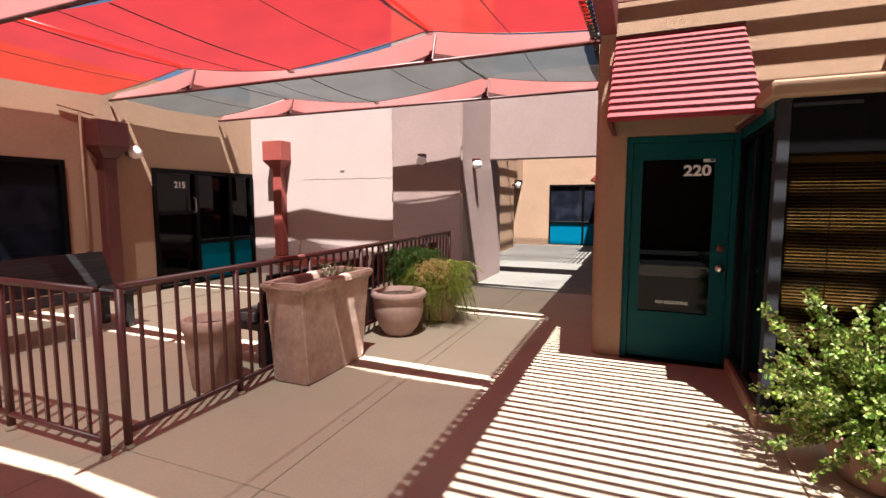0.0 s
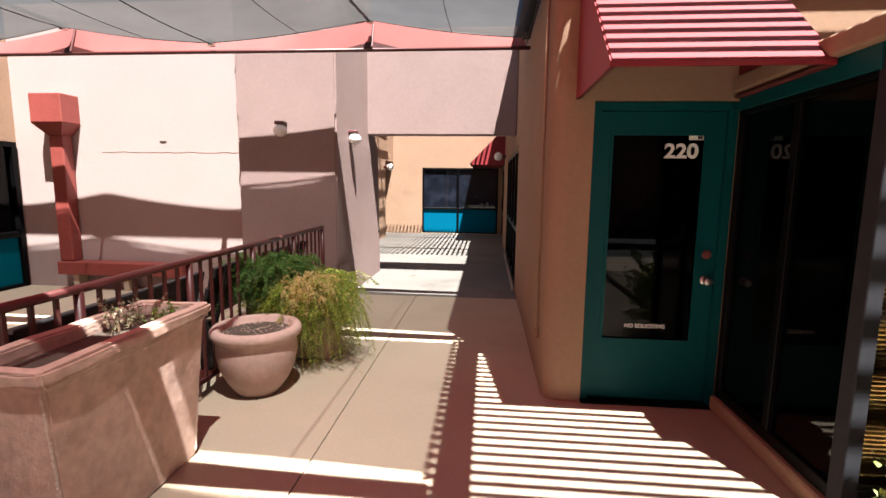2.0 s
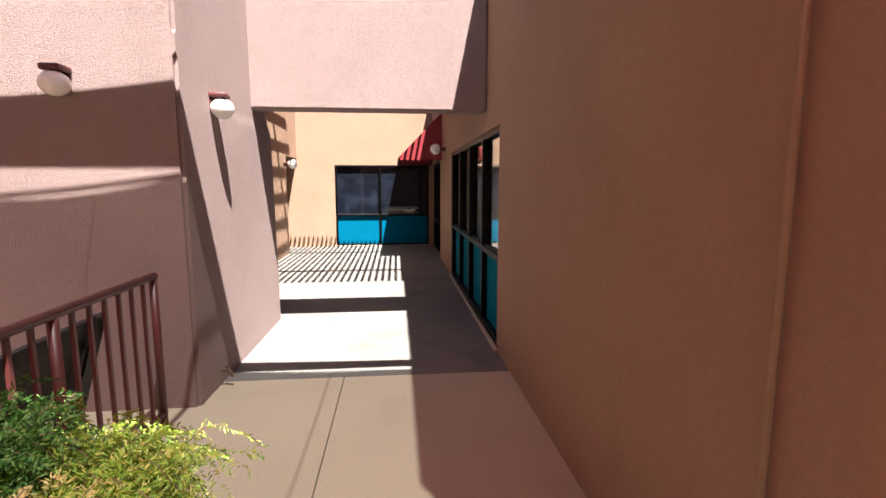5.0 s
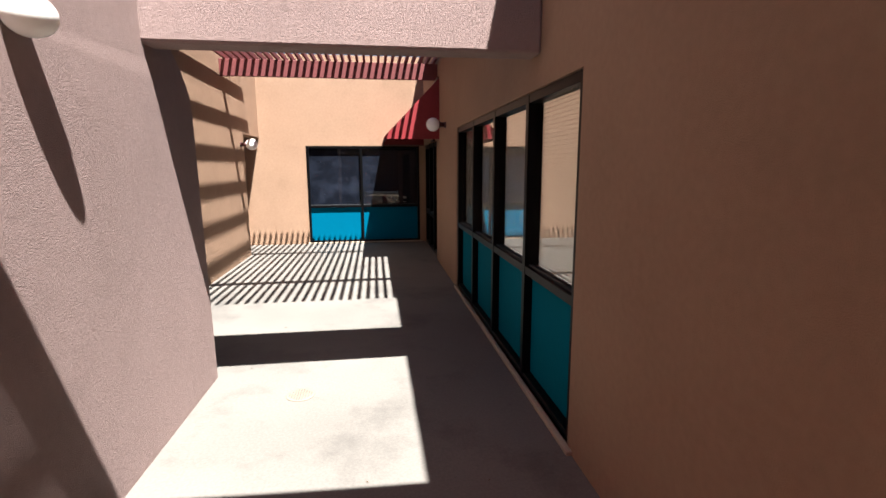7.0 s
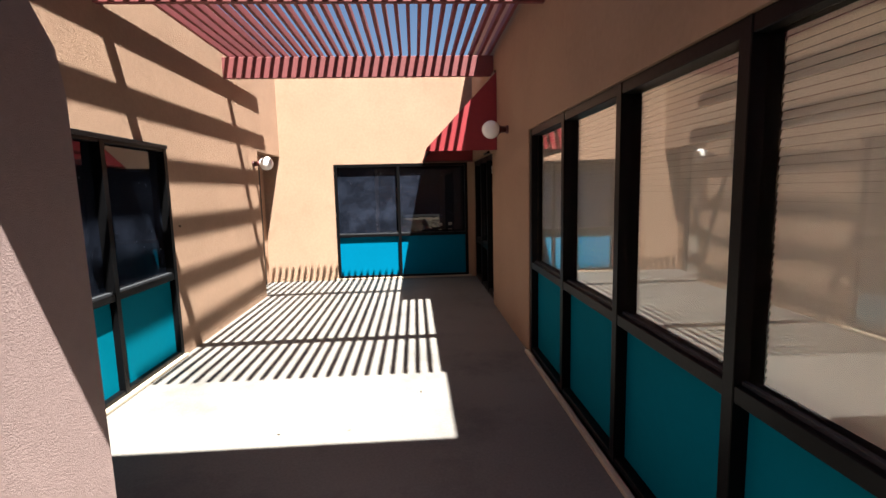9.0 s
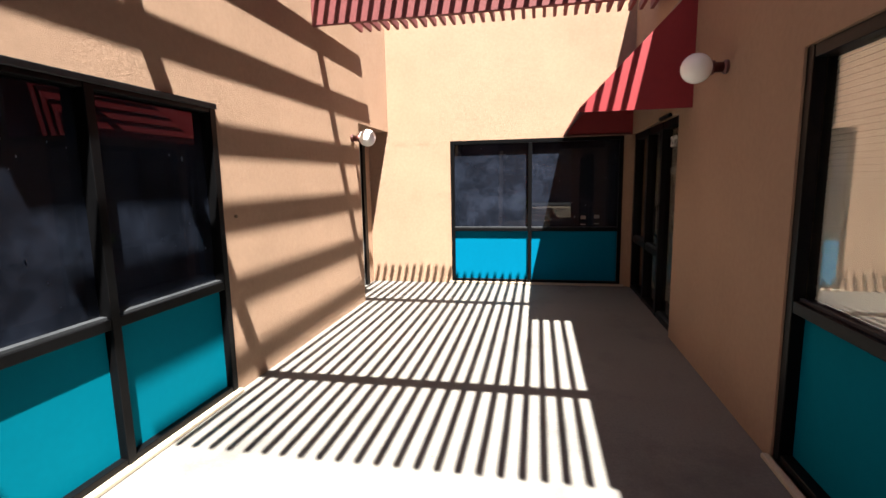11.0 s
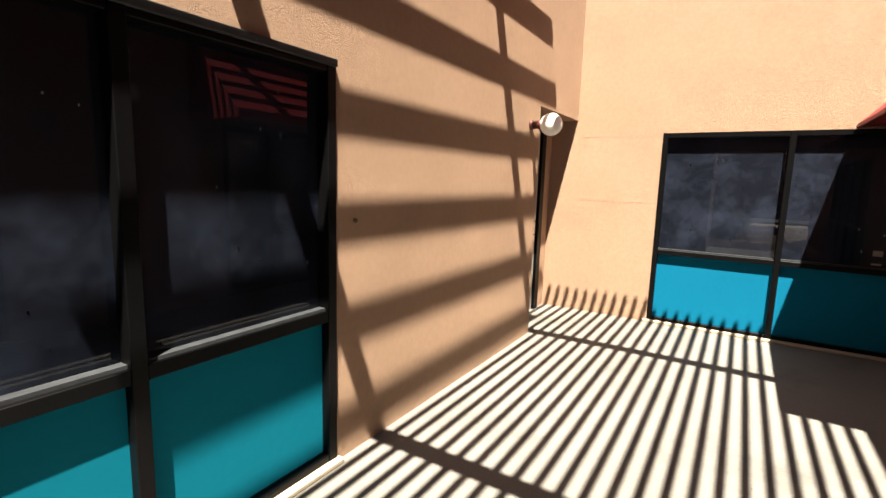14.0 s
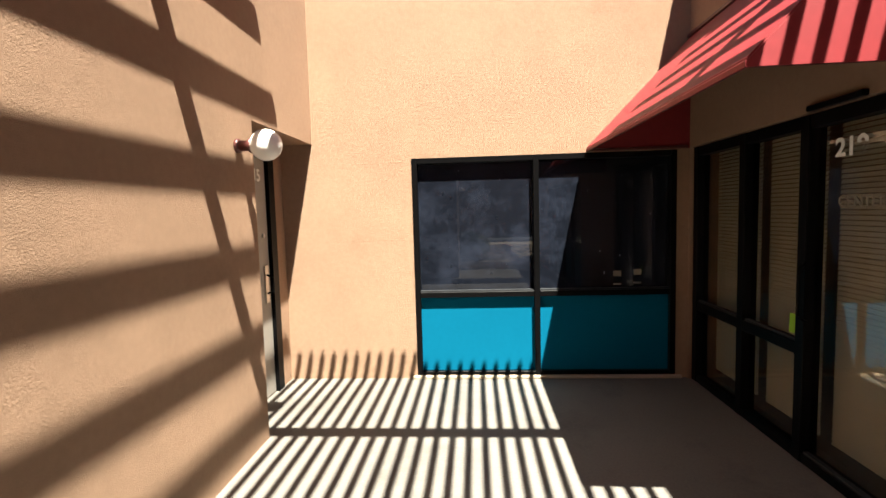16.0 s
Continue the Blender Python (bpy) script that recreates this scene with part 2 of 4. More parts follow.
def tube(points, r, sides=8, cap=True):
    """A tube along points."""
    bm = bmesh.new()
    rings = []
    n = len(points)
    pts = [Vector(p) for p in points]
    for i, p in enumerate(pts):
        d = (pts[min(i + 1, n - 1)] - pts[max(i - 1, 0)]).normalized()
        up = Vector((0, 0, 1)) if abs(d.z) < 0.9 else Vector((1, 0, 0))
        a = d.cross(up).normalized()
        b = d.cross(a).normalized()
        rr = r[i] if isinstance(r, (list, tuple)) else r
        rings.append([bm.verts.new(p + rr * (math.cos(2 * math.pi * k / sides) * a + math.sin(2 * math.pi * k / sides) * b)) for k in range(sides)])
    for i in range(n - 1):
        for k in range(sides):
            bm.faces.new((rings[i][k], rings[i][(k + 1) % sides], rings[i + 1][(k + 1) % sides], rings[i + 1][k]))
    if cap:
        bm.faces.new(rings[0][::-1]); bm.faces.new(rings[-1])
    bmesh.ops.recalc_face_normals(bm, faces=bm.faces[:])
    return bm


def lathe(profile, sides=32):
    bm = bmesh.new()
    rings = [[bm.verts.new((r * math.cos(2 * math.pi * k / sides), r * math.sin(2 * math.pi * k / sides), z)) for k in range(sides)] for r, z in profile]
    for i in range(len(rings) - 1):
        for k in range(sides):
            bm.faces.new((rings[i][k], rings[i][(k + 1) % sides], rings[i + 1][(k + 1) % sides], rings[i + 1][k]))
    bm.faces.new(rings[0][::-1]); bm.faces.new(rings[-1])
    bmesh.ops.recalc_face_normals(bm, faces=bm.faces[:])
    return bm


def part(name, bm, material, parent=None, label="", smooth=False):
    me = bpy.data.meshes.new(name)
    if smooth:
        for f in bm.faces:
            f.smooth = True
    bm.to_mesh(me)
    bm.free()
    me.materials.append(material)
    ob = new(name, me)
    if parent is not None:
        ob.parent = parent
    if label:
        tagged(ob, label)
    return ob


def thing(name, m, label, category="", group="", kind=""):
    e = new(name)
    e.empty_display_size = 0.1
    e.matrix_world = m
    return tagged(e, label, category, group, kind)


def setting(name, bm, material, label, category="wall", smooth=False):
    return tagged(part(name, bm, material, None, "", smooth), label, category, "", "structure")


def wall(axis, p0, p1, a0, a1, z0, z1, holes=()):
    """A wall between two planes p0 and p1 across its axis, from a0 to a1 along it, with holes (a0, a1, z0, z1) through it."""
    bm = bmesh.new()

    def put(u0, u1, w0, w1):
        if u1 - u0 < 1e-5 or w1 - w0 < 1e-5:
            return
        if axis == "x":
            add_box(bm, p0, p1, u0, u1, w0, w1)
        else:
            add_box(bm, u0, u1, p0, p1, w0, w1)
    at = a0
    for h0, h1, b0, b1 in sorted(holes):
        put(at, h0, z0, z1)
        put(h0, h1, z0, b0)
        put(h0, h1, b1, z1)
        at = h1
    put(at, a1, z0, z1)
    return bm


def lettering(name, text, size, material, parent, m, extrude=0.001, bold=0.0, squeeze=1.0):
    """Letters as a mesh, in the plane x, z of its parent."""
    cu = bpy.data.curves.new(name, "FONT")
    cu.body, cu.size, cu.extrude, cu.offset = text, size, extrude, bold
    cu.align_x = "CENTER"
    tmp = new(name + "_tmp", cu)
    bpy.context.view_layer.update()
    me = bpy.data.meshes.new_from_object(tmp.evaluated_get(bpy.context.evaluated_depsgraph_get()))
    bpy.data.objects.remove(tmp)
    me.name = name
    me.materials.clear()
    me.materials.append(material)
    me.transform(m @ pose(0, 0, 0, 90) @ Matrix.Diagonal((squeeze, 1, 1, 1)))
    ob = new(name, me)
    ob.parent = parent
    return ob


def storefront(name, m, width, height, cuts, bar, label, base=0.0, panel_mat=None, pane_mat=None, fr=0.05, depth=0.11, kickless=(), category="window", set_in=0.55):
    """Aluminium shopfront: local x along the wall, y into the building. cuts: mullion centres; bar: height of the crossbar (0 for none)."""
    w = thing(name, m, label, category, "", "structure")
    bm = bmesh.new()
    edges = [0] + list(cuts) + [width]
    for i, c in enumerate(edges):
        x0, x1 = (0, fr) if i == 0 else ((width - fr, width) if i == len(edges) - 1 else (c - fr / 2, c + fr / 2))
        add_box(bm, x0, x1, 0, depth, base, height)
    for i in range(len(edges) - 1):
        x0 = fr if i == 0 else edges[i] + fr / 2
        x1 = width - fr if i == len(edges) - 2 else edges[i + 1] - fr / 2
        add_box(bm, x0, x1, 0.004, depth - 0.004, height - fr, height)
        add_box(bm, x0, x1, 0.004, depth - 0.004, base, base + fr * 0.7)
        if bar and i not in kickless:
            add_box(bm, x0, x1, 0.004, depth - 0.004, bar - fr / 2, bar + fr / 2)
    bmesh.ops.bevel(bm, geom=bm.edges[:], offset=0.003, segments=1, affect="EDGES")
    part("window_frame", bm, M_black, w, "black anodised frame with worn edges")
    for i in range(len(edges) - 1):
        x0 = fr if i == 0 else edges[i] + fr / 2
        x1 = width - fr if i == len(edges) - 2 else edges[i + 1] - fr / 2
        split = bar and i not in kickless
        zb = bar + fr / 2 if split else base + fr * 0.7
        pane = part("pane", box(x0, x1, depth * set_in, depth * set_in + 0.006, zb, height - fr), pane_mat or M_glass, w, "dark tinted dusty glass" if not pane_mat else "reflecting window glass")
        pane.visible_shadow = pane_mat not in (M_glass_r, M_glass_c)
        bead = bmesh.new()
        add_box(bead, x0, x1, depth * 0.2, depth * set_in - 0.003, zb, zb + 0.014)
        part("glazing_bead", bead, M_bead, pane, "weathered grey glazing bead")
        if split:
            if panel_mat:
                part("panel", box(x0, x1, depth * 0.4, depth * 0.5, base + fr * 0.7, bar - fr / 2), panel_mat, w, "painted teal spandrel panel")
            else:
                part("pane", box(x0, x1, depth * set_in, depth * set_in + 0.006, base + fr * 0.7, bar - fr / 2), pane_mat or M_glass, w, "dark tinted dusty glass")
    return w


def into_px(x, y):
    """Pose of a window in a wall that faces -x; it runs towards -y from y."""
    return pose(x, y, 0, 0, 0, -90)


def into_mx(x, y):
    """Pose of a window in a wall that faces +x; it runs towards +y from y."""
    return pose(x, y, 0, 0, 0, 90)


# ---------------- ground and floors ----------------
setting("ground", box(-400, 400, -400, 400, -0.5, -0.16), M_ground, "unseen dark asphalt ground to the horizon, limits bounced light", "ground")
floor = setting("floor", box(-11.5, 5.6, -2.3, 20.2, -0.16, -0.035), M_joint, "dark bedding under the concrete slabs", "floor")
XC = [-7.5, -5.9, -4.4, -2.96, -1.775, 0.86, 5.0]
# Slabs stop at y -2.3 so the unseen dark ground bounces less light.
YC = [-2.3, -0.4, 2.0, 8.10]
for i in range(len(XC) - 1):
    for j in range(len(YC) - 1):
        y1 = 8.0 if (j == 2 and i < 3) else YC[j + 1]
        part("slab", box(XC[i] + 0.003, XC[i + 1] - 0.003, YC[j] + 0.003, y1 - 0.003, -0.036, 0.0, 0.004), M_conc, floor)
part("slab", box(-4.3, -0.3, 8.103, 16.75, -0.036, 0.0, 0.004), M_conc_p, floor, "grey-tan stained concrete passage floor, base darkened for shade")
part("slab", box(-11.4, -7.75, -6.2, 8.05, -0.036, 0.0), M_inside, floor, "dark indoor carpet")
part("slab", box(-0.15, 5.0, 5.25, 16.8, -0.034, 0.004), M_inside, floor, "dark indoor carpet")
part("slab", box(-11.4, -4.31, 8.25, 20.0, -0.034, 0.004), M_inside, floor, "dark indoor carpet")
part("slab", box(-4.3, 5.0, 16.76, 20.0, -0.034, 0.004), M_inside, floor, "dark indoor carpet")

# ---------------- walls ----------------
RX, LX, EY = -0.40, -3.77, 16.63
setting("wall_right", wall("x", RX, -0.15, 5.25, 16.63, 0, 4.05, [(8.62, 12.42, 0.03, 2.10), (14.47, 16.60, 0.0, 2.06)]), M_tan, "tan stucco wall in shade with a long window")
bm = bmesh.new()
prof = [(RX, 5.25), (RX, 5.12)] + [(RX + 0.12 - 0.12 * math.cos(a), 5.12 - 0.12 * math.sin(a)) for a in [i * math.pi / 12 for i in range(1, 7)]] + [(-0.135, 5.0), (-0.135, 5.25)]
lo = [bm.verts.new((x, y, 0)) for x, y in prof]
hi = [bm.verts.new((x, y, 4.05)) for x, y in prof]
for i in range(len(prof)):
    k = (i + 1) % len(prof)
    bm.faces.new((lo[i], lo[k], hi[k], hi[i]))
bm.faces.new(lo[::-1]); bm.faces.new(hi)
bmesh.ops.recalc_face_normals(bm, faces=bm.faces[:])
setting("wall_corner", bm, M_tan, "rounded tan stucco corner of the right building", smooth=True).data.set_sharp_from_angle(angle=radians(50))
setting("wall_door", wall("y", 5.0, 5.25, -0.135, 5.0, 0, 3.5, [(-0.13, 0.80, 0.0, 2.1)]), M_tan, "tan stucco wall round the teal door")
setting("wall_end", wall("y", EY, 16.88, -4.25, 5.0, 0, 3.85, [(-2.855, -0.50, 0.03, 2.05)]), M_tan, "sunlit tan stucco end wall with a window")
bm = wall("x", -4.06, LX, 9.3, 15.43, 0, 3.85, [(9.93, 12.74, 0.03, 2.045)])
add_box(bm, -4.45, LX, 15.43, EY, 2.21, 3.85)
setting("wall_left", bm, M_tan, "tan stucco wall crossed by pergola shadows")
setting("wall_recess", wall("x", -4.32, -4.07, 15.43, 16.63, 0, 2.21, [(15.45, 16.42, 0, 2.12)]), M_tan, "back of the shaded door recess")
# the mauve block with its leaning far side
bm = bmesh.new()
levels = [(0, -2.70, 9.95), (1.95, -2.72, 9.95), (2.12, -2.72, 9.92), (2.26, -2.73, 9.83), (2.38, -2.73, 9.68), (2.48, -2.73, 9.53), (2.55, -2.73, 9.47), (3.9, -2.73, 9.47), (3.92, -2.665, 9.2), (5.56, -2.665, 9.2)]
rings = []
for z, xf, yf in levels:
    rings.append([bm.verts.new(c) for c in ((-4.03, 7.65, z), (-2.73, 7.65, z), (xf, yf, z), (-4.03, yf, z))])
for a, b in zip(rings, rings[1:]):
    for k in range(4):
        bm.faces.new((a[k], a[(k + 1) % 4], b[(k + 1) % 4], b[k]))
bm.faces.new(rings[0][::-1]); bm.faces.new(rings[-1])
bmesh.ops.recalc_face_normals(bm, faces=bm.faces[:])
up = [e for e in bm.edges if abs(e.verts[0].co.z - e.verts[1].co.z) > 0.1]
bmesh.ops.bevel(bm, geom=up, offset=0.025, segments=2, affect="EDGES")
setting("wall_pier", bm, M_mauve, "tall mauve stucco pier with a rounded shoulder")
setting("lintel", box(-2.77, RX, 9.26, 9.45, 2.30, 3.9, 0.02, 2), M_mauve, "mauve stucco lintel over the passage", "lintel")
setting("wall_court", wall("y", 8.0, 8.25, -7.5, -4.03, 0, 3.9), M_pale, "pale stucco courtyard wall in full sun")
setting("wall_west", wall("x", -7.75, -7.5, -6.2, 8.25, 0, 3.5, [(1.95, 4.44, 0.35, 2.08), (5.74, 7.97, 0.0, 2.06)]), M_tan, "tan stucco shop front of the courtyard")
setting("wall_south", wall("y", -6.4, -6.2, -11.4, 5.2, 0, 3.5), M_tan, "plain tan wall closing the court")
setting("wall_east", wall("x", 5.0, 5.2, -6.2, 20.2, 0, 3.5), M_tan, "plain tan wall closing the court")
setting("wall_far_west", wall("x", -11.6, -11.4, -6.4, 20.2, 0, 3.5), M_inside, "plain back wall indoors")
setting("wall_far_north", wall("y", 20.0, 20.2, -11.4, 5.0, 0, 3.5), M_inside, "plain back wall indoors")
setting("wall_middle", wall("x", -4.66, -4.46, 8.26, 16.62, 0, 3.2), M_inside, "dark partition indoors")
for nm, a in (("roof_right", (-0.15, 5.0, 5.25, 16.63)), ("roof_west", (-11.4, -7.75, -6.2, 8.24)), ("roof_middle", (-11.4, -4.07, 8.26, 16.6)), ("roof_end", (-11.4, 5.0, 16.89, 20.0))):
    setting(nm, box(*a, 3.2, 3.3), M_roof, "flat felt roof", "roof")
# low curbs at the foot of the windows
setting("trim_right", box(RX - 0.035, RX + 0.06, 8.55, 12.45, 0, 0.03, 0.006), M_conc, "concrete sill at the window foot", "sill")
setting("trim_left", box(LX - 0.06, LX + 0.045, 9.96, 12.76, 0, 0.03, 0.006), M_conc, "concrete sill at the window foot", "sill")
setting("trim_end", box(-2.90, -0.45, EY - 0.03, EY + 0.06, 0, 0.028, 0.006), M_conc, "concrete sill at the window foot", "sill")

# ---------------- windows and doors ----------------
storefront("window_1", into_px(RX + 0.012, 12.42), 3.80, 2.098, [0.97, 1.91, 2.86], 0.86, "long black-framed window with teal lower panels", 0.03, M_panel_l, M_glass_r, 0.06, 0.16, (), "window", 0.35)
storefront("window_2", into_mx(LX + 0.012, 9.93), 2.81, 2.04, [0.94, 1.87], 0.81, "dusty black-framed window with teal lower panels", 0.03, M_panel_l, M_glass, 0.055, 0.13)
storefront("window_3", pose(-2.855, EY - 0.004, 0), 2.355, 2.05, [1.125], 0.79, "dusty end window with bright teal lower panels", 0.03, M_panel, M_glass_end, 0.05, 0.12)
d219 = storefront("door_2", into_px(RX + 0.03, 16.60), 2.13, 2.055, [0.76, 1.41], 0.68, "black glazed shop door with side lights and blinds", 0.0, None, M_glass_c, 0.075, 0.10, (2,), "door")
lettering("number", "219", 0.135, M_white, d219, Matrix.Translation((1.70, 0.045, 1.80)), bold=0.004, squeeze=1.1)
lettering("sign", "CENTER", 0.085, M_dark_letter, d219, Matrix.Translation((1.78, 0.045, 1.53)), bold=0.002)
part("door_closer", box(1.50, 1.90, -0.06, -0.01, 2.06, 2.09, 0.006), M_black, d219, "black door closer arm")
part("pull_handle", tube([(1.47, 0.0, 0.86), (1.47, -0.05, 0.9), (1.47, -0.05, 1.18), (1.47, 0.0, 1.22)], 0.010), M_black, d219, "black pull handle")
part("sticker", box(1.25, 1.33, 0.046, 0.05, 0.75, 0.87), M_green, d219, "square green notice on the glass")
for a, b in ((0.08, 0.71), (0.81, 1.36), (1.46, 2.05)):
    bm = bmesh.new()
    for k in range(65):
        z = 0.12 + k * 0.029
        v = [bm.verts.new(c) for c in ((a, 0.15, z), (b, 0.15, z), (b, 0.16, z + 0.024), (a, 0.16, z + 0.024))]
        bm.faces.new(v)
    bmesh.ops.solidify(bm, geom=bm.faces[:], thickness=0.0012)
    bl = thing("window_blind", into_px(RX + 0.05, 16.60), "closed cream slatted blind hanging behind glass", "blind", "shop blinds")
    part("slats", bm, M_blind, bl)
    part("headrail", box(a, b, 0.14, 0.18, 2.005, 2.035), M_blind, bl)
for i in range(4):
    a, b = 12.36 - i * 0.95, 12.36 - (i + 1) * 0.95 + 0.08
    bm = bmesh.new()
    for k in range(41):
        z = 0.9 + k * 0.028
        v = [bm.verts.new(c) for c in ((0, a, z), (0, b, z), (0.006, b, z + 0.0272), (0.006, a, z + 0.0272))]
        bm.faces.new(v)
    bmesh.ops.solidify(bm, geom=bm.faces[:], thickness=0.0012)
    bl = thing("window_blind", pose(RX + 0.11, 0, 0), "closed cream slatted blind behind the long window", "blind", "window blinds")
    part("slats", bm, M_blind, bl)
    part("headrail", box(-0.005, 0.03, b, a, 2.05, 2.08), M_blind, bl)
    part("cord", tube([(-0.006, b + 0.12, 0.95), (-0.006, b + 0.12, 2.06)], 0.002, 5), M_blind, bl)

# teal door
d220 = thing("door_1", pose(-0.13, 5.0, 0), "closed teal door with a tall dark glass light", "door", "", "structure")
bm = bmesh.new()
add_box(bm, 0, 0.055, 0.03, 0.18, 0, 2.095); add_box(bm, 0.875, 0.93, 0.03, 0.18, 0, 2.095); add_box(bm, 0.055, 0.875, 0.03, 0.18, 2.04, 2.095)
bmesh.ops.bevel(bm, geom=bm.edges[:], offset=0.006, segments=2, affect="EDGES")
part("frame", bm, M_door, d220, "teal steel door frame")
bm = bmesh.new()
add_box(bm, 0.06, 0.135, 0.06, 0.105, 0.02, 2.035); add_box(bm, 0.745, 0.87, 0.06, 0.105, 0.02, 2.035)
add_box(bm, 0.135, 0.745, 0.06, 0.105, 1.89, 2.035); add_box(bm, 0.135, 0.745, 0.06, 0.105, 0.02, 0.455)
leaf = part("leaf", bm, M_door, d220, "teal painted door leaf")
bm = bmesh.new()
for a in ((0.125, 0.145, 0.05, 0.06, 0.445, 1.9), (0.735, 0.755, 0.05, 0.06, 0.445, 1.9), (0.145, 0.735, 0.05, 0.06, 1.88, 1.9), (0.145, 0.735, 0.05, 0.06, 0.445, 0.465)):
    add_box(bm, *a)
part("glazing_trim", bm, M_door, leaf)
part("pane", box(0.136, 0.744, 0.078, 0.084, 0.456, 1.889), M_glass_b, leaf, "dark clear glass")
part("knob", lathe([(0.012, 0), (0.014, 0.03), (0.026, 0.04), (0.031, 0.055), (0.026, 0.07), (0.008, 0.075)], 20), M_steel, leaf, "round steel door knob", True).matrix_basis = pose(0.815, 0.06, 0.90, 90)
part("rose", lathe([(0.034, 0), (0.034, 0.008), (0.02, 0.01)], 20), M_steel, leaf, "", True).matrix_basis = pose(0.815, 0.06, 0.90, 90)
part("deadbolt", lathe([(0.03, 0), (0.03, 0.012), (0.018, 0.018)], 20), M_slat_dark, leaf, "dark brass deadbolt", True).matrix_basis = pose(0.81, 0.06, 1.08, 90)
part("threshold", box(0.0, 0.93, -0.03, 0.18, 0.0, 0.014, 0.004), M_black, d220, "dark metal threshold")
lettering("number", "220", 0.132, M_white, leaf, Matrix.Translation((0.60, 0.076, 1.735)), bold=0.004, squeeze=1.12)
lettering("notice", "NO SOLICITING", 0.038, M_white, leaf, Matrix.Translation((0.44, 0.076, 0.542)), bold=0.0006, squeeze=1.02)
part("sticker", box(0.645, 0.738, 0.074, 0.077, 1.852, 1.886), M_white, leaf, "small white alarm sticker")
part("sticker_mark", box(0.70, 0.730, 0.072, 0.074, 1.859, 1.879), M_cable, leaf)

# grey service door in the recess
d215 = thing("door_3", into_mx(-4.07, 15.45), "grey service door in a shaded recess", "door", "", "structure")
bm = bmesh.new()
add_box(bm, 0, 0.05, -0.012, 0.12, 0, 2.115); add_box(bm, 0.86, 0.97, -0.012, 0.12, 0, 2.115); add_box(bm, 0.05, 0.86, -0.012, 0.12, 2.065, 2.115)
part("frame", bm, M_black, d215, "scuffed black frame")
part("leaf", box(0.055, 0.855, 0.02, 0.065, 0.01, 2.06, 0.003), M_grey, d215, "flat grey door leaf")
part("lock_plate", box(0.74, 0.80, 0.008, 0.02, 0.82, 1.14), M_steel, d215, "steel lock plate")
part("pull_handle", tube([(0.77, 0.01, 0.9), (0.77, -0.045, 0.92), (0.77, -0.045, 1.04), (0.77, 0.01, 1.06)], 0.009), M_black, d215)
part("cylinder_lock", lathe([(0.02, 0), (0.02, 0.01), (0.012, 0.014)], 16), M_steel, d215, "", True).matrix_basis = pose(0.76, 0.02, 1.4, 90)
lettering("number", "215", 0.14, M_white, d215, Matrix.Translation((0.66, 0.018, 1.86)), bold=0.003)

# courtyard shop front and big dark window
s215 = storefront("window_4", into_mx(-7.47, 5.74), 2.23, 2.055, [0.85, 1.63], 0.75, "black shop front with glazed door and teal panels", 0.0, M_panel_l, M_glass_b, 0.07, 0.12, (0,))
lettering("number", "215", 0.15, M_white, s215, Matrix.Translation((0.55, 0.06, 1.74)), bold=0.003)
part("door_rail", box(0.07, 0.815, 0.02, 0.09, 1.27, 1.34, 0.004), M_black, s215)
part("door_handle", tube([(0.77, 0.0, 1.3), (0.77, -0.05, 1.32), (0.77, -0.05, 1.55), (0.77, 0.0, 1.57)], 0.011), M_steel, s215, "steel pull handle")
storefront("window_5", into_mx(-7.47, 1.95), 2.49, 2.08, [1.2], 0, "large dark shop window", 0.35, None, M_glass, 0.07, 0.12)

# projecting bay beside the teal door
bay = thing("bay_window", pose(0.785, 3.79, 0), "projecting black shop window with wooden blinds", "window", "", "structure")
part("curb", box(-0.03, 2.6, -0.03, 1.207, 0, 0.10, 0.01), M_tan, bay, "tan stucco curb")
bm = bmesh.new()
for a in ((0, 0.06, 1.147, 1.207, 0.1, 2.14), (0.004, 0.056, 0.09, 1.147, 2.0, 2.14), (0.004, 0.056, 0.09, 1.147, 0.1, 0.17), (0, 0.06, 0.58, 0.64, 0.17, 2.0),
          (0.07, 2.6, 0.004, 0.06, 1.80, 2.14), (0.07, 2.6, 0.004, 0.06, 0.1, 0.2), (1.3, 1.36, 0.0, 0.06, 0.2, 1.80), (2.54, 2.6, 0.0, 0.06, 0.2, 1.80)):
    add_box(bm, *a)
bmesh.ops.bevel(bm, geom=bm.edges[:], offset=0.004, segments=1, affect="EDGES")
part("window_frame", bm, M_black, bay, "black anodised frame")
part("corner_post", box(0, 0.068, 0, 0.09, 0.1, 2.14, 0.004), M_post, bay, "black aluminium corner post, greyed so sun bands show")
for a in ((0.026, 0.032, 0.09, 0.58, 0.17, 2.0), (0.026, 0.032, 0.64, 1.147, 0.17, 2.0)):
    part("pane", box(*a), M_glass_b, bay, "black mirror-like glass")
for a in ((0.07, 1.3, 0.012, 0.018, 0.2, 1.80), (1.36, 2.54, 0.012, 0.018, 0.2, 1.80)):
    part("pane", box(*a), M_glass_bay, bay, "clear glass in front of blinds").visible_shadow = False
cap = box(-0.06, 2.7, -0.08, 1.207, 2.14, 2.24, 0.012)
part("cap", cap, M_tan, bay, "tan stucco cap")
part("side_fascia", box(-0.012, 0.0, 0.07, 1.2, 2.03, 2.139, 0.003), M_door, bay, "dark teal fascia board")
part("head_tape", box(0.075, 0.42, -0.002, 0.003, 2.085, 2.105), M_bead, bay, "peeling silver tape on the frame head")
part("inner_wall", box(0.07, 2.5, 1.1, 1.15, 0.1, 2.14), M_inside, bay)
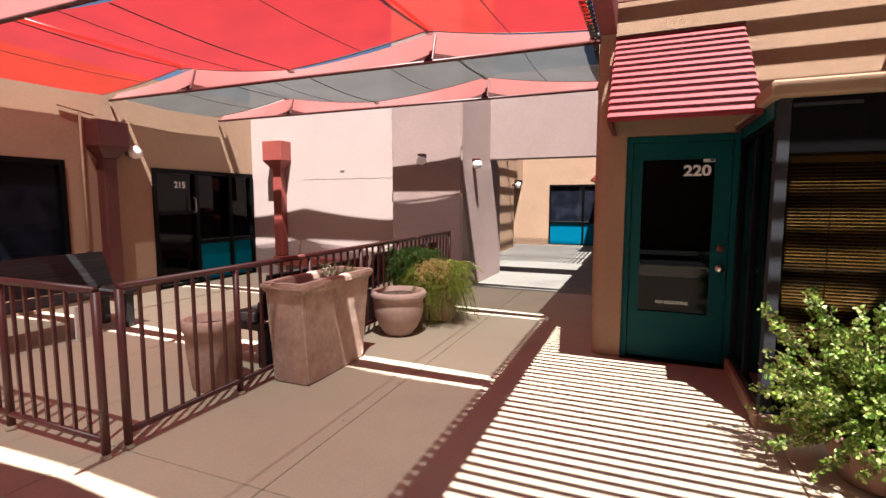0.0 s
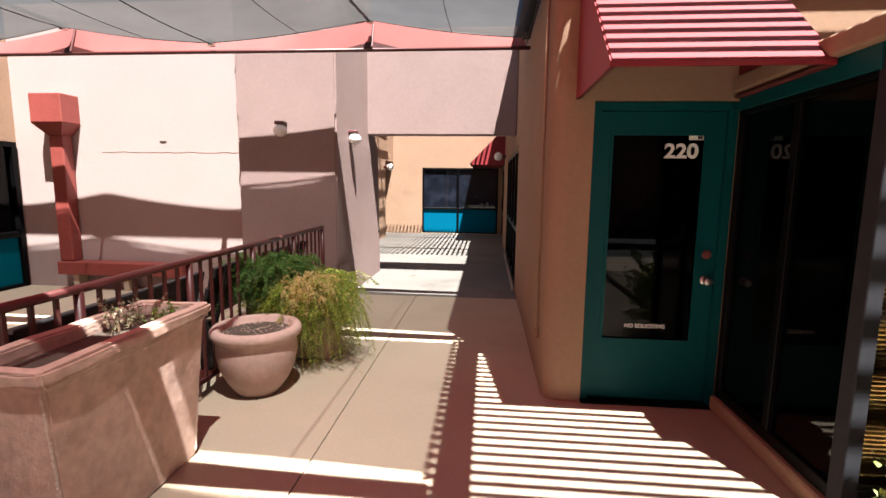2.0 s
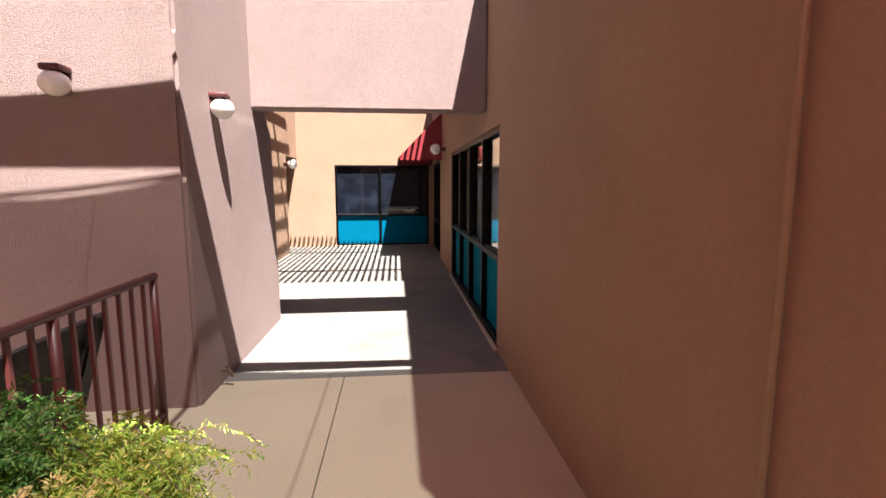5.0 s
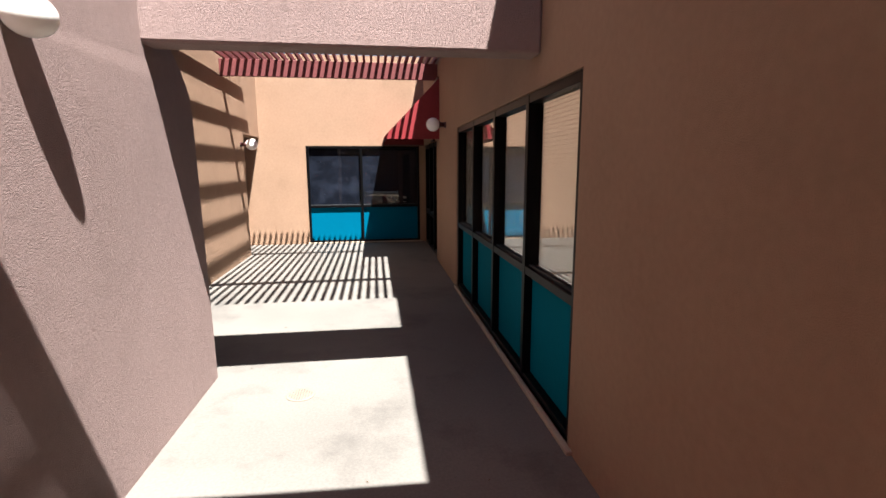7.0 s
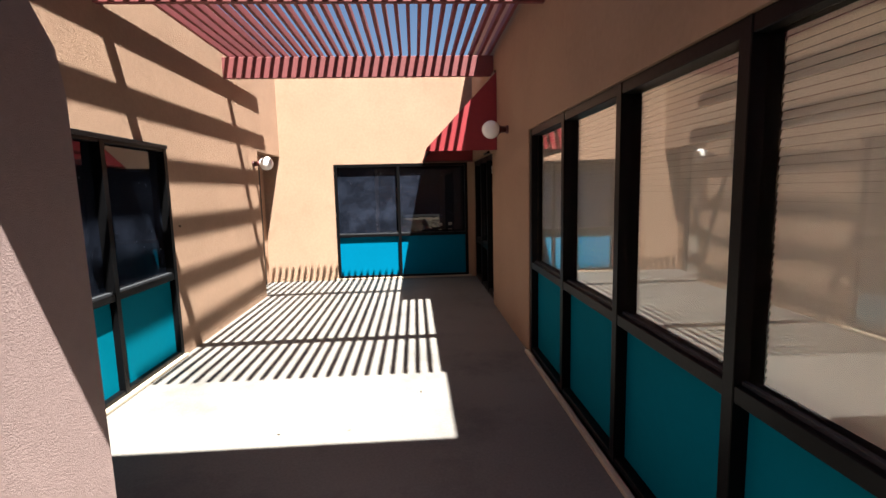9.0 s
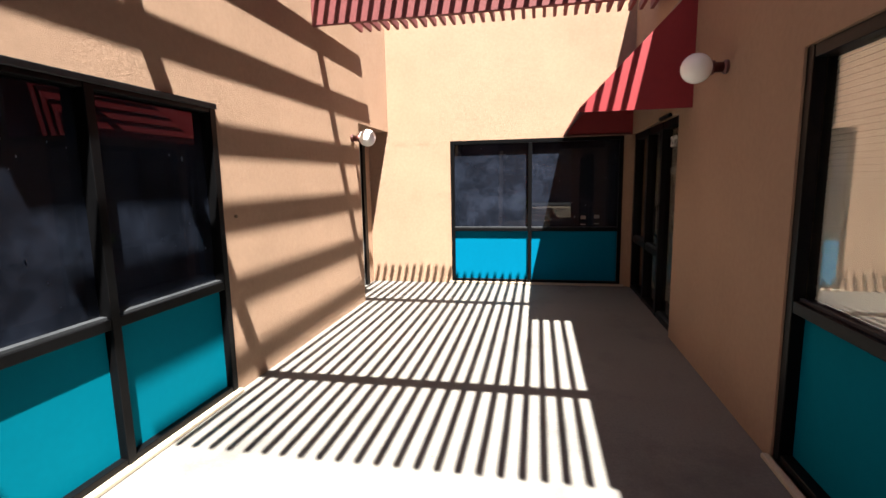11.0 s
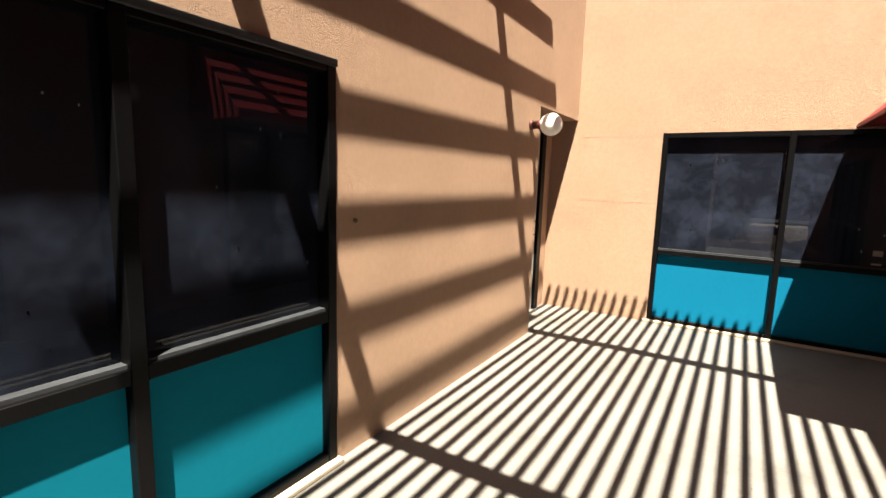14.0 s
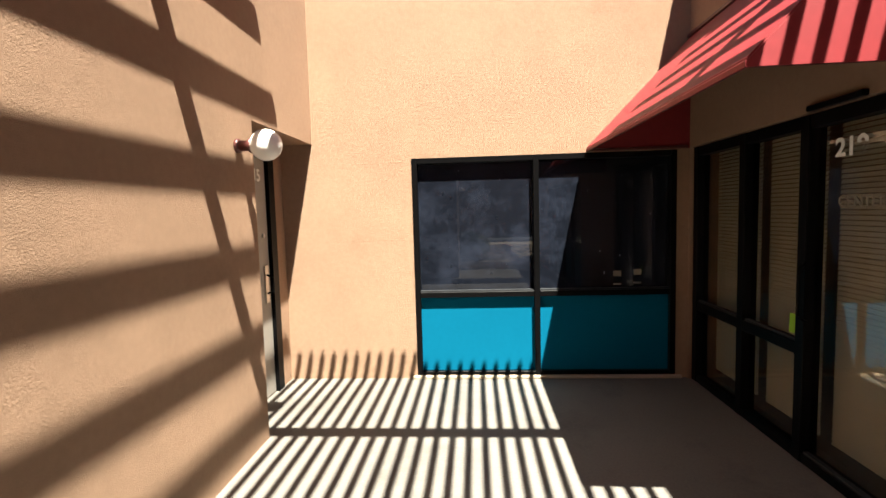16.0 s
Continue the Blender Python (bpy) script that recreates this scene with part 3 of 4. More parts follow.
part("side_wall", box(2.5, 2.6, 0.062, 1.207, 0.1, 2.14), M_inside, bay)
bl = thing("window_blind", pose(0.785, 3.79, 0), "honey-coloured slatted blind in the bay", "blind", "bay blinds")
for x0, x1 in ((0.1, 1.28), (1.38, 2.52)):
    bm = bmesh.new()
    for k in range(70):
        z = 0.24 + k * 0.0213
        v = [bm.verts.new(c) for c in ((x0, 0.064, z), (x1, 0.064, z), (x1, 0.086, z + 0.007), (x0, 0.086, z + 0.007))]
        bm.faces.new(v)
    bmesh.ops.solidify(bm, geom=bm.faces[:], thickness=0.002)
    part("slats", bm, M_blind_y, bl)
    part("headrail", box(x0, x1, 0.063, 0.09, 1.745, 1.785), M_blind_y, bl)
    part("cord", tube([(x0 + 0.22, 0.060, 0.24), (x0 + 0.22, 0.060, 1.75)], 0.003, 5), M_cable, bl)

# ---------------- pergolas ----------------
def slat_mesh(name, x0, x1, y0, y1, z0, z1):
    me = bpy.data.meshes.new(name)
    bm = box(x0, x1, y0, y1, z0, z1, 0.003)
    bm.to_mesh(me); bm.free()
    me.materials.append(M_wood)
    return me


perg = thing("pergola", pose(0, 0, 0), "dark red timber pergola between the passage walls", "pergola")
S2 = 0.1114
me = slat_mesh("slat", -0.018, 0.018, 10.8, 15.47, 3.255, 3.33)
for k in range(31):
    x = -3.689 + k * S2
    if x < RX - 0.03:
        o = new("slat", me); o.parent = perg; o.location = (x, 0, 0)
part("beam", box(LX, RX, 14.31, 14.36, 3.0, 3.253, 0.004), M_wood, perg, "dark red fascia beam")
part("beam", box(LX, RX, 11.88, 11.93, 3.0, 3.253, 0.004), M_wood, perg, "dark red fascia beam")

perg2 = thing("pergola", pose(0, 0, 0), "dark red timber pergola over the shop doors", "pergola")
S1 = 0.0935
me = slat_mesh("slat", -0.39, 4.98, -0.012, 0.012, 3.285, 3.36)
for k in range(72):
    o = new("slat", me); o.parent = perg2; o.location = (0, 4.95 - k * S1, 0)
for x0 in (-0.40, 1.85, 4.2):
    part("beam", box(x0, x0 + (0.15 if x0 < 0 else 0.09), -2.2, 4.997, 3.03, 3.283, 0.006), M_wood, perg2, "dark red side beam")

# ---------------- shade sails ----------------
XV = [-7.43, -5.77, -3.98, -2.15, -0.452]
ZV = [3.07, 3.29, 3.085, 3.30, 3.09]


def zig(x):
    for i in range(4):
        if x <= XV[i + 1] or i == 3:
            f = (x - XV[i]) / (XV[i + 1] - XV[i])
            return ZV[i] + (ZV[i + 1] - ZV[i]) * f - 0.05 * math.sin(math.pi * min(max(f, 0), 1)) * 0.6


def sail(y0, y1, mat, label):
    s = thing("shade_sail", pose(0, 0, 0), label, "shade sail", "shade sails over the court")
    bm = bmesh.new()
    nx, ny = 72, 16
    g = []
    for j in range(ny + 1):
        row = []
        v = j / ny
        for i in range(nx + 1):
            x = XV[0] + (XV[-1] - XV[0]) * i / nx
            y = y0 + (y1 - y0) * v
            z = zig(x) - 0.035 * math.sin(math.pi * v) + 0.011 * noise.noise((x * 0.9, y * 8, y0))
            near = min(abs(x - c) for c in XV)
            y += (0.025 * math.sin(math.pi * min(near / 0.85, 1) / 2)) * (1 - 2 * v) * abs(1 - 2 * v) ** 4
            row.append(bm.verts.new((x, y, z)))
        g.append(row)
    for j in range(ny):
        for i in range(nx):
            bm.faces.new((g[j][i], g[j][i + 1], g[j + 1][i + 1], g[j + 1][i]))
    part("cloth", bm, mat, s, "", True)
    for k, x in enumerate(XV[1:4]):
        z = ZV[k + 1]
        if k != 1:
            part("ridge_pole", tube([(x, y0 - 0.05, z + 0.02), (x, y1 + 0.1, z + 0.02)], 0.019, 10), M_steel, s, "grey steel ridge pole", True)
        part("seam", tube([(x, y0 + (y1 - y0) * t / 8, zig(x) - 0.037 * math.sin(math.pi * t / 8) - 0.004) for t in range(9)], 0.006, 6), M_cable, s)
        part("clamp", box(x - 0.035, x + 0.035, y1 - 0.02, y1 + 0.06, z - 0.03, z + 0.05, 0.01), M_steel, s, "white metal corner clamp")
    for x in (-6.5, -4.7, -2.95, -1.25):
        part("seam", tube([(x, y0 + 0.03 + (y1 - y0 - 0.06) * t / 8, zig(x) - 0.035 * math.sin(math.pi * t / 8) - 0.004) for t in range(9)], 0.004, 6), M_cable, s)
    part("edge_cord", tube([(XV[0] + (XV[-1] - XV[0]) * i / 60, y1 - 0.01, zig(XV[0] + (XV[-1] - XV[0]) * i / 60)) for i in range(61)], 0.007, 6), M_cable, s)
    return s


def valance(y, label):
    """Zigzag strip that hangs in the gap after each sail, on a straight beam."""
    s = thing("sail_valance", pose(0, 0, 0), label, "valance", "valances of the sails")
    bm = bmesh.new()
    n = 60
    a, b = [], []
    for i in range(n + 1):
        x = XV[0] + (XV[-1] - XV[0]) * i / n
        a.append(bm.verts.new((x, y - 0.09, 3.03)))
        b.append(bm.verts.new((x, y, zig(x) + 0.06)))
    for i in range(n):
        bm.faces.new((a[i], a[i + 1], b[i + 1], b[i]))
    part("cloth", bm, M_pinkcloth, s, "pink valance cloth", True)
    part("beam", tube([(XV[0] - 0.05, y - 0.09, 3.02), (RX, y - 0.09, 3.02)], 0.021, 10), M_maroon, s, "thin maroon steel beam", True)
    for k in (1, 3):
        part("strut", tube([(XV[k], y - 0.11, 3.04), (XV[k], y - 0.02, ZV[k] + 0.02)], 0.014, 8), M_maroon, s)
        bm = bmesh.new()
        v = [bm.verts.new(c) for c in ((XV[k] - 0.30, y - 0.105, 3.037), (XV[k] + 0.30, y - 0.105, 3.037), (XV[k], y - 0.08, 3.115))]
        bm.faces.new(v)
        bmesh.ops.solidify(bm, geom=bm.faces[:], thickness=0.008)
        part("gusset", bm, M_maroon, s, "dark triangular gusset plate")
    return s


sail(-1.85, 0.22, M_redcloth, "taut red shade sail, sunlit from above")
sail(0.50, 2.545, M_greycloth, "taut grey shade sail")
sail(2.85, 4.99, M_redcloth, "taut red shade sail, sunlit from above")
sail(5.30, 7.045, M_greycloth, "wrinkled grey shade sail")
for y in (0.40, 2.745, 5.215, 7.25):
    valance(y, "pink zigzag valance on a maroon beam")
lace = thing("sail_lacing", pose(0, 0, 0), "dark cable laced along the sail ends", "cable")
part("cable", tube([(-0.44, -1.7, 3.09), (-0.44, 7.3, 3.08)], 0.008, 6), M_cable, lace)
bm = bmesh.new()
for k in range(87):
    y = -1.6 + k * 0.1
    t = tube([(-0.50, y, 3.09), (-0.43, y + 0.025, 3.087), (-0.50, y + 0.05, 3.09)], 0.020, 5)
    me = bpy.data.meshes.new("t"); t.to_mesh(me); t.free(); bm.from_mesh(me); bpy.data.meshes.remove(me)
part("lacing", bm, M_cable, lace)

# ---------------- awnings ----------------
def awning(m, width, proj, ztop, zbot, label):
    a = thing("awning", m, label, "awning", "door awnings")
    bm = bmesh.new()
    P = {}
    for x in (0, width):
        P[x] = [bm.verts.new((x, 0, ztop)), bm.verts.new((x, -proj, zbot + 0.03)), bm.verts.new((x, -proj, zbot)), bm.verts.new((x, 0, zbot))]
    l, r = P[0], P[width]
    bm.faces.new((l[0], r[0], r[1], l[1])); bm.faces.new((l[1], r[1], r[2], l[2]))
    bm.faces.new(l); bm.faces.new(r[::-1])
    bmesh.ops.recalc_face_normals(bm, faces=bm.faces[:])
    bmesh.ops.bevel(bm, geom=[e for e in bm.edges if len(e.link_faces) == 2], offset=0.008, segments=2, affect="EDGES")
    bmesh.ops.solidify(bm, geom=bm.faces[:], thickness=0.006)
    part("cloth", bm, M_awning, a)
    part("front_bar", tube([(0.01, -proj + 0.02, zbot + 0.015), (width - 0.01, -proj + 0.02, zbot + 0.015)], 0.012), M_maroon, a)
    for x in (0.02, width - 0.02):
        part("side_bar", tube([(x, -0.02, zbot + 0.012), (x, -proj + 0.02, zbot + 0.012)], 0.012), M_maroon, a)
    part("head_bar", box(0, width, -0.03, 0.0, ztop - 0.01, ztop + 0.02, 0.004), M_maroon, a)
    return a


awning(pose(-0.255, 4.998, 0), 1.02, 0.90, 2.985, 2.105, "red cloth awning over the teal door")
awning(pose(RX - 0.002, 16.62, 0, 0, 0, -90), 2.53, 0.89, 3.0, 2.055, "red cloth awning over the shop door")
# ---------------- wall lamps ----------------
def globe(m, label):
    g = thing("wall_lamp", m, label, "lamp", "globe wall lamps")
    base = part("base", lathe([(0.045, 0), (0.045, 0.02), (0.03, 0.028)], 20), M_maroon, g, "maroon wall plate", True)
    base.matrix_basis = pose(0, 0, 0, 90)
    part("holder", lathe([(0.034, 0.02), (0.034, 0.08), (0.046, 0.085), (0.046, 0.105)], 20), M_maroon, base, "", True)
    R = 0.099
    part("globe", lathe([(R * math.sin(a), 0.19 - R * math.cos(a)) for a in [0.05 + i * (math.pi - 0.1) / 18 for i in range(19)]], 32), M_globe, g, "white opal globe", True).matrix_basis = pose(0, 0, 0, 90)
    return g


def hung_globe(m, label):
    """Lamp whose flattened globe hangs from a maroon bracket."""
    g = thing("wall_lamp", m, label, "lamp", "globe wall lamps")
    bracket = part("bracket", box(-0.06, 0.06, -0.135, 0.0, 0.075, 0.115, 0.012, 2), M_maroon, g, "maroon metal bracket", True)
    part("wall_plate", box(-0.05, 0.05, -0.02, 0.0, -0.03, 0.074, 0.006), M_maroon, bracket)
    R = 0.086
    part("globe", lathe([(R * math.sin(a), -R * 0.88 * math.cos(a)) for a in [0.05 + i * (math.pi - 0.1) / 18 for i in range(19)]], 32), M_globe, g, "white opal globe", True).location = (0, -0.087, 0)
    return g


hung_globe(pose(-3.42, 7.65, 2.18), "white globe lamp on a mauve wall")
hung_globe(pose(-2.74, 8.22, 2.14, 0, 0, 90), "white globe lamp on the mauve pier")
globe(pose(LX, 15.21, 2.01, 0, 0, 90), "white globe lamp beside the door recess")
globe(pose(RX, 13.39, 2.22, 0, 0, -90), "white globe lamp on the shaded wall")
globe(pose(-7.5, 5.36, 2.26, 0, 0, 90), "white globe lamp on the shop front")

# ---------------- pipes ----------------
c = thing("conduit", pose(-0.405, 5.33, 0), "tan painted conduit running down the wall", "pipe")
part("pipe", tube([(-0.014, 0, 0.40), (-0.014, 0, 3.5)], 0.011, 10), M_tan, c, "", True)
part("box_end", box(-0.03, 0.0, -0.02, 0.02, 0.36, 0.43, 0.004), M_tan, c)
c = thing("conduit", pose(-7.495, 4.68, 0), "tan painted conduit beside a downpipe", "pipe")
part("pipe", tube([(0.02, 0, 0.02), (0.02, 0, 2.78)], 0.016, 10), M_tan, c, "", True)
part("arm", tube([(0.02, -0.28, 2.83), (0.02, 0.2, 2.76)], 0.012, 8), M_tan, c, "", True)


def downspout(m, label, mat, pipe_to, foot):
    d = thing("downspout", m, label, "downspout", "roof downspouts")
    bm = box(-0.23, 0.23, -0.30, 0, 2.30, 2.68, 0.008)
    part("collector", bm, mat, d, "square collector box")
    bm = bmesh.new()
    a = [bm.verts.new(v) for v in ((-0.23, -0.3, 2.298), (0.23, -0.3, 2.298), (0.23, 0, 2.298), (-0.23, 0, 2.298))]
    b = [bm.verts.new(v) for v in ((-0.10, -0.19, 2.14), (0.10, -0.19, 2.14), (0.10, 0, 2.14), (-0.10, 0, 2.14))]
    for k in range(4):
        bm.faces.new((a[k], a[(k + 1) % 4], b[(k + 1) % 4], b[k]))
    bm.faces.new(a); bm.faces.new(b[::-1])
    bmesh.ops.recalc_face_normals(bm, faces=bm.faces[:])
    part("funnel", bm, mat, d)
    part("pipe", box(-0.10, 0.10, -0.18, -0.01, pipe_to, 2.139, 0.01), mat, d, "square pipe")
    if foot:
        part("run", box(-0.10, 1.75, -0.24, -0.01, 0.22, 0.40, 0.01), mat, d, "low horizontal pipe box")
        for x in (0.1, 0.85, 1.6):
            part("support", box(x, x + 0.08, -0.2, -0.03, 0, 0.22), M_conc, d)
    else:
        part("shoe", box(-0.11, 0.11, -0.24, -0.01, 0.0, 0.1, 0.01), mat, d)
    return d


downspout(pose(-6.72, 8.0, 0), "brick-red square downspout on a pale wall", M_brick_red, 0.405, True)
downspout(pose(-7.5, 4.97, 0, 0, 0, 90), "dark maroon square downspout in shade", M_maroon, 0.1, False)

# ---------------- railings ----------------
def railing(m, length, posts, label):
    r = thing("railing", m, label, "railing", "courtyard railings")
    part("top_rail", tube([(0, 0, 1.0), (length, 0, 1.0)], 0.024, 12), M_maroon, r, "", True)
    part("bottom_rail", tube([(0, 0, 0.11), (length, 0, 0.11)], 0.021, 10), M_maroon, r, "", True)
    pm = None
    for x in posts:
        if pm is None:
            o = part("post", tube([(0, 0, 0), (0, 0, 0.99)], 0.024, 12), M_maroon, r, "", True); pm = o.data
        else:
            o = new("post", pm); o.parent = r
        o.location = (x, 0, 0)
        f = part("foot", lathe([(0.034, 0), (0.034, 0.012), (0.026, 0.03)], 14), M_conc, r, "", True); f.location = (x, 0, 0)
    bmsh = None
    for a, b in zip(posts, posts[1:]):
        n = max(1, round((b - a) / 0.127))
        for k in range(1, n):
            if bmsh is None:
                o = part("baluster", box(-0.0095, 0.0095, -0.0095, 0.0095, 0.12, 0.985), M_maroon, r); bmsh = o.data
            else:
                o = new("baluster", bmsh); o.parent = r
            o.location = (a + (b - a) * k / n, 0, 0)
    return r


railing(pose(-2.835, 2.02, 0, 0, 0, 90), 5.35, [0, 0.89, 1.78, 2.67, 3.56, 4.45, 5.33], "maroon painted steel railing beside the walkway")
railing(pose(-4.75, 1.89, 0), 1.91, [0, 0.96, 1.91], "maroon painted steel railing across the court")

# ---------------- planters ----------------
pl = thing("planter", pose(-2.56, 3.64, 0), "tall tapered terracotta concrete planter beside the railing", "planter")
bm = bmesh.new()


def ring(hx0, hx1, hy, z):
    return [bm.verts.new(v) for v in ((hx0, -hy, z), (hx1, -hy, z), (hx1, hy, z), (hx0, hy, z))]


R = [ring(-0.215, 0.125, 0.41, 0), ring(-0.205, 0.165, 0.492, 0.78), ring(-0.235, 0.195, 0.53, 0.80), ring(-0.235, 0.195, 0.535, 0.86), ring(-0.165, 0.125, 0.465, 0.862), ring(-0.155, 0.115, 0.455, 0.72)]
for a, b in zip(R, R[1:]):
    for k in range(4):
        bm.faces.new((a[k], a[(k + 1) % 4], b[(k + 1) % 4], b[k]))
bm.faces.new(R[0][::-1]); bm.faces.new(R[-1])
bmesh.ops.recalc_face_normals(bm, faces=bm.faces[:])
bmesh.ops.bevel(bm, geom=bm.edges[:], offset=0.012, segments=2, affect="EDGES")
bmesh.ops.subdivide_edges(bm, edges=bm.edges[:], cuts=5, use_grid_fill=True)
for v in bm.verts:
    n = noise.noise_vector(v.co * 9) * 0.006 + noise.noise_vector(v.co * 34) * 0.005
    chip = max(0.0, noise.noise(v.co * 13) - 0.22) * 0.05
    if len([e for e in v.link_edges if e.calc_face_angle(0.0) > 0.3]) > 0:
        n -= v.normal * chip
    v.co += Vector((n.x, n.y, n.z * (v.co.z > 0.02)))
part("body", bm, M_terra, pl, "weathered pink concrete with chipped edges")
part("soil", box(-0.15, 0.11, -0.45, 0.45, 0.735, 0.80, 0.01), M_soil, pl, "dark gravelly soil")
M_seam = paint("pale_rough_mortar", (0.55, 0.44, 0.37), 0.95, 0.35, 40, 1.0, 60)
for sx, sy in ((1, -1), (1, 1), (-1, -1)):
    rng = random.Random(60 + sx + 3 * sy)
    pts, rad = [], []
    for k in range(61):
        u = k / 60
        x = (0.124 + 0.020 * u) if sx > 0 else (-0.214 + 0.010 * u)
        pts.append((x + rng.uniform(-0.0015, 0.0015), sy * (0.407 + 0.08 * u) + rng.uniform(-0.0015, 0.0015), 0.03 + 0.75 * u))
        rad.append(0.0052 + 0.003 * rng.random())
    part("seam", tube(pts, rad, 6), M_seam, pl, "pale rough corner seam")
for sx, sy in ((0.03, -0.33), (0.03, 0.33), (-0.13, -0.33)):
    part("foot", box(sx - 0.06, sx + 0.06, sy - 0.05, sy + 0.05, 0.0, 0.03, 0.008), M_terra, pl)


def leaf_mesh(name, items, mat, parent, label=""):
    """items: (place, along, across) of each leaf; a leaf is a folded diamond."""
    vs, fs = [], []
    for p, a, w in items:
        k = len(vs)
        n = a.cross(w).normalized() * w.length * 0.35
        vs += [p, p + a * 0.5 + w + n, p + a, p + a * 0.5 - w + n]
        fs += [(k, k + 1, k + 2), (k, k + 2, k + 3)]
    me = bpy.data.meshes.new(name)
    me.from_pydata([tuple(v) for v in vs], [], fs)
    me.materials.append(mat)
    ob = new(name, me)
    ob.parent = parent
    return tagged(ob, label, "", "", "stuff")


def rv(rng, s=1.0):
    return Vector((rng.gauss(0, 1), rng.gauss(0, 1), rng.gauss(0, 1))).normalized() * s


def small_plant(m, n, h, label, mat):
    rng = random.Random(n)
    p = thing("small_plant", m, label, "plant")
    items, bm = [], bmesh.new()
    for i in range(n):
        d = Vector((rng.uniform(-1, 1) * 0.7, rng.uniform(-1, 1), rng.uniform(0.8, 1.6))).normalized()
        base = Vector((rng.uniform(-0.07, 0.07), rng.uniform(-0.1, 0.1), -0.06))
        tip = base + d * h * rng.uniform(0.6, 1.2)
        t = tube([base, (base + tip) / 2 + rv(rng, 0.01), tip], [0.003, 0.002, 0.001], 4)
        me = bpy.data.meshes.new("t"); t.to_mesh(me); t.free(); bm.from_mesh(me); bpy.data.meshes.remove(me)
        for k in range(14):
            q = base.lerp(tip, rng.uniform(0.35, 1.05))
            items.append((q, rv(rng, 0.022), rv(rng, 0.009)))
    tagged(part("stem", bm, M_twig, p), kind="stuff")
    leaf_mesh("leaves", items, mat, p)
    return p


small_plant(pose(-2.58, 3.77, 0.855), 16, 0.16, "straggly half-dry plant with pale blossoms", M_dry)
small_plant(pose(-2.53, 3.97, 0.855), 9, 0.10, "small green seedling clump", M_bush)
pot = thing("round_pot", pose(-2.49, 4.92, 0), "round pink terracotta pot filled with gravel", "pot")
part("body", lathe([(0.14, 0), (0.155, 0.015), (0.215, 0.10), (0.262, 0.20), (0.283, 0.30), (0.281, 0.37), (0.272, 0.415), (0.30, 0.425), (0.318, 0.45), (0.318, 0.48), (0.30, 0.503), (0.27, 0.505), (0.25, 0.49), (0.243, 0.44)], 48), M_pot, pot, "", True)
part("soil", lathe([(0.245, 0.40), (0.246, 0.452), (0.15, 0.466), (0.03, 0.47)], 32), M_soil, pot, "coarse brown gravel")
rng = random.Random(4)
bm = bmesh.new()
for k in range(260):
    a, r = rng.uniform(0, 6.283), 0.235 * math.sqrt(rng.random())
    s = rng.uniform(0.005, 0.011)
    bmesh.ops.create_icosphere(bm, subdivisions=1, radius=s, matrix=Matrix.Translation((r * math.cos(a), r * math.sin(a), 0.47 - 0.06 * r)) @ Matrix.Diagonal((1, 1.2, 0.7, 1)))
tagged(part("pebbles", bm, paint("pebble", (0.30, 0.22, 0.17), 0.8, 0.4, 20), pot), kind="stuff")
pot2 = thing("terracotta_pot", pose(-3.17, 2.96, 0), "cracked tall terracotta pot behind the railing", "pot")
part("body", lathe([(0.15, 0), (0.16, 0.02), (0.19, 0.3), (0.2, 0.47), (0.215, 0.48), (0.22, 0.56), (0.20, 0.575), (0.18, 0.565), (0.175, 0.48)], 36), M_terra, pot2, "", True)
part("soil", lathe([(0.178, 0.44), (0.178, 0.50), (0.02, 0.51)], 24), M_soil, pot2)

# feathery fern spilling out of its planter
fp = thing("fern_planter", pose(-2.33, 5.72, 0), "low square terracotta planter under a spilling fern", "planter")
bm = box(-0.2, 0.2, -0.2, 0.2, 0, 0.42, 0.02, 2)
for v in bm.verts:
    f = 0.8 + 0.2 * v.co.z / 0.42
    v.co.x *= f; v.co.y *= f
part("body", bm, M_terra, fp)
part("soil", box(-0.16, 0.16, -0.16, 0.16, 0.40, 0.43), M_soil, fp)


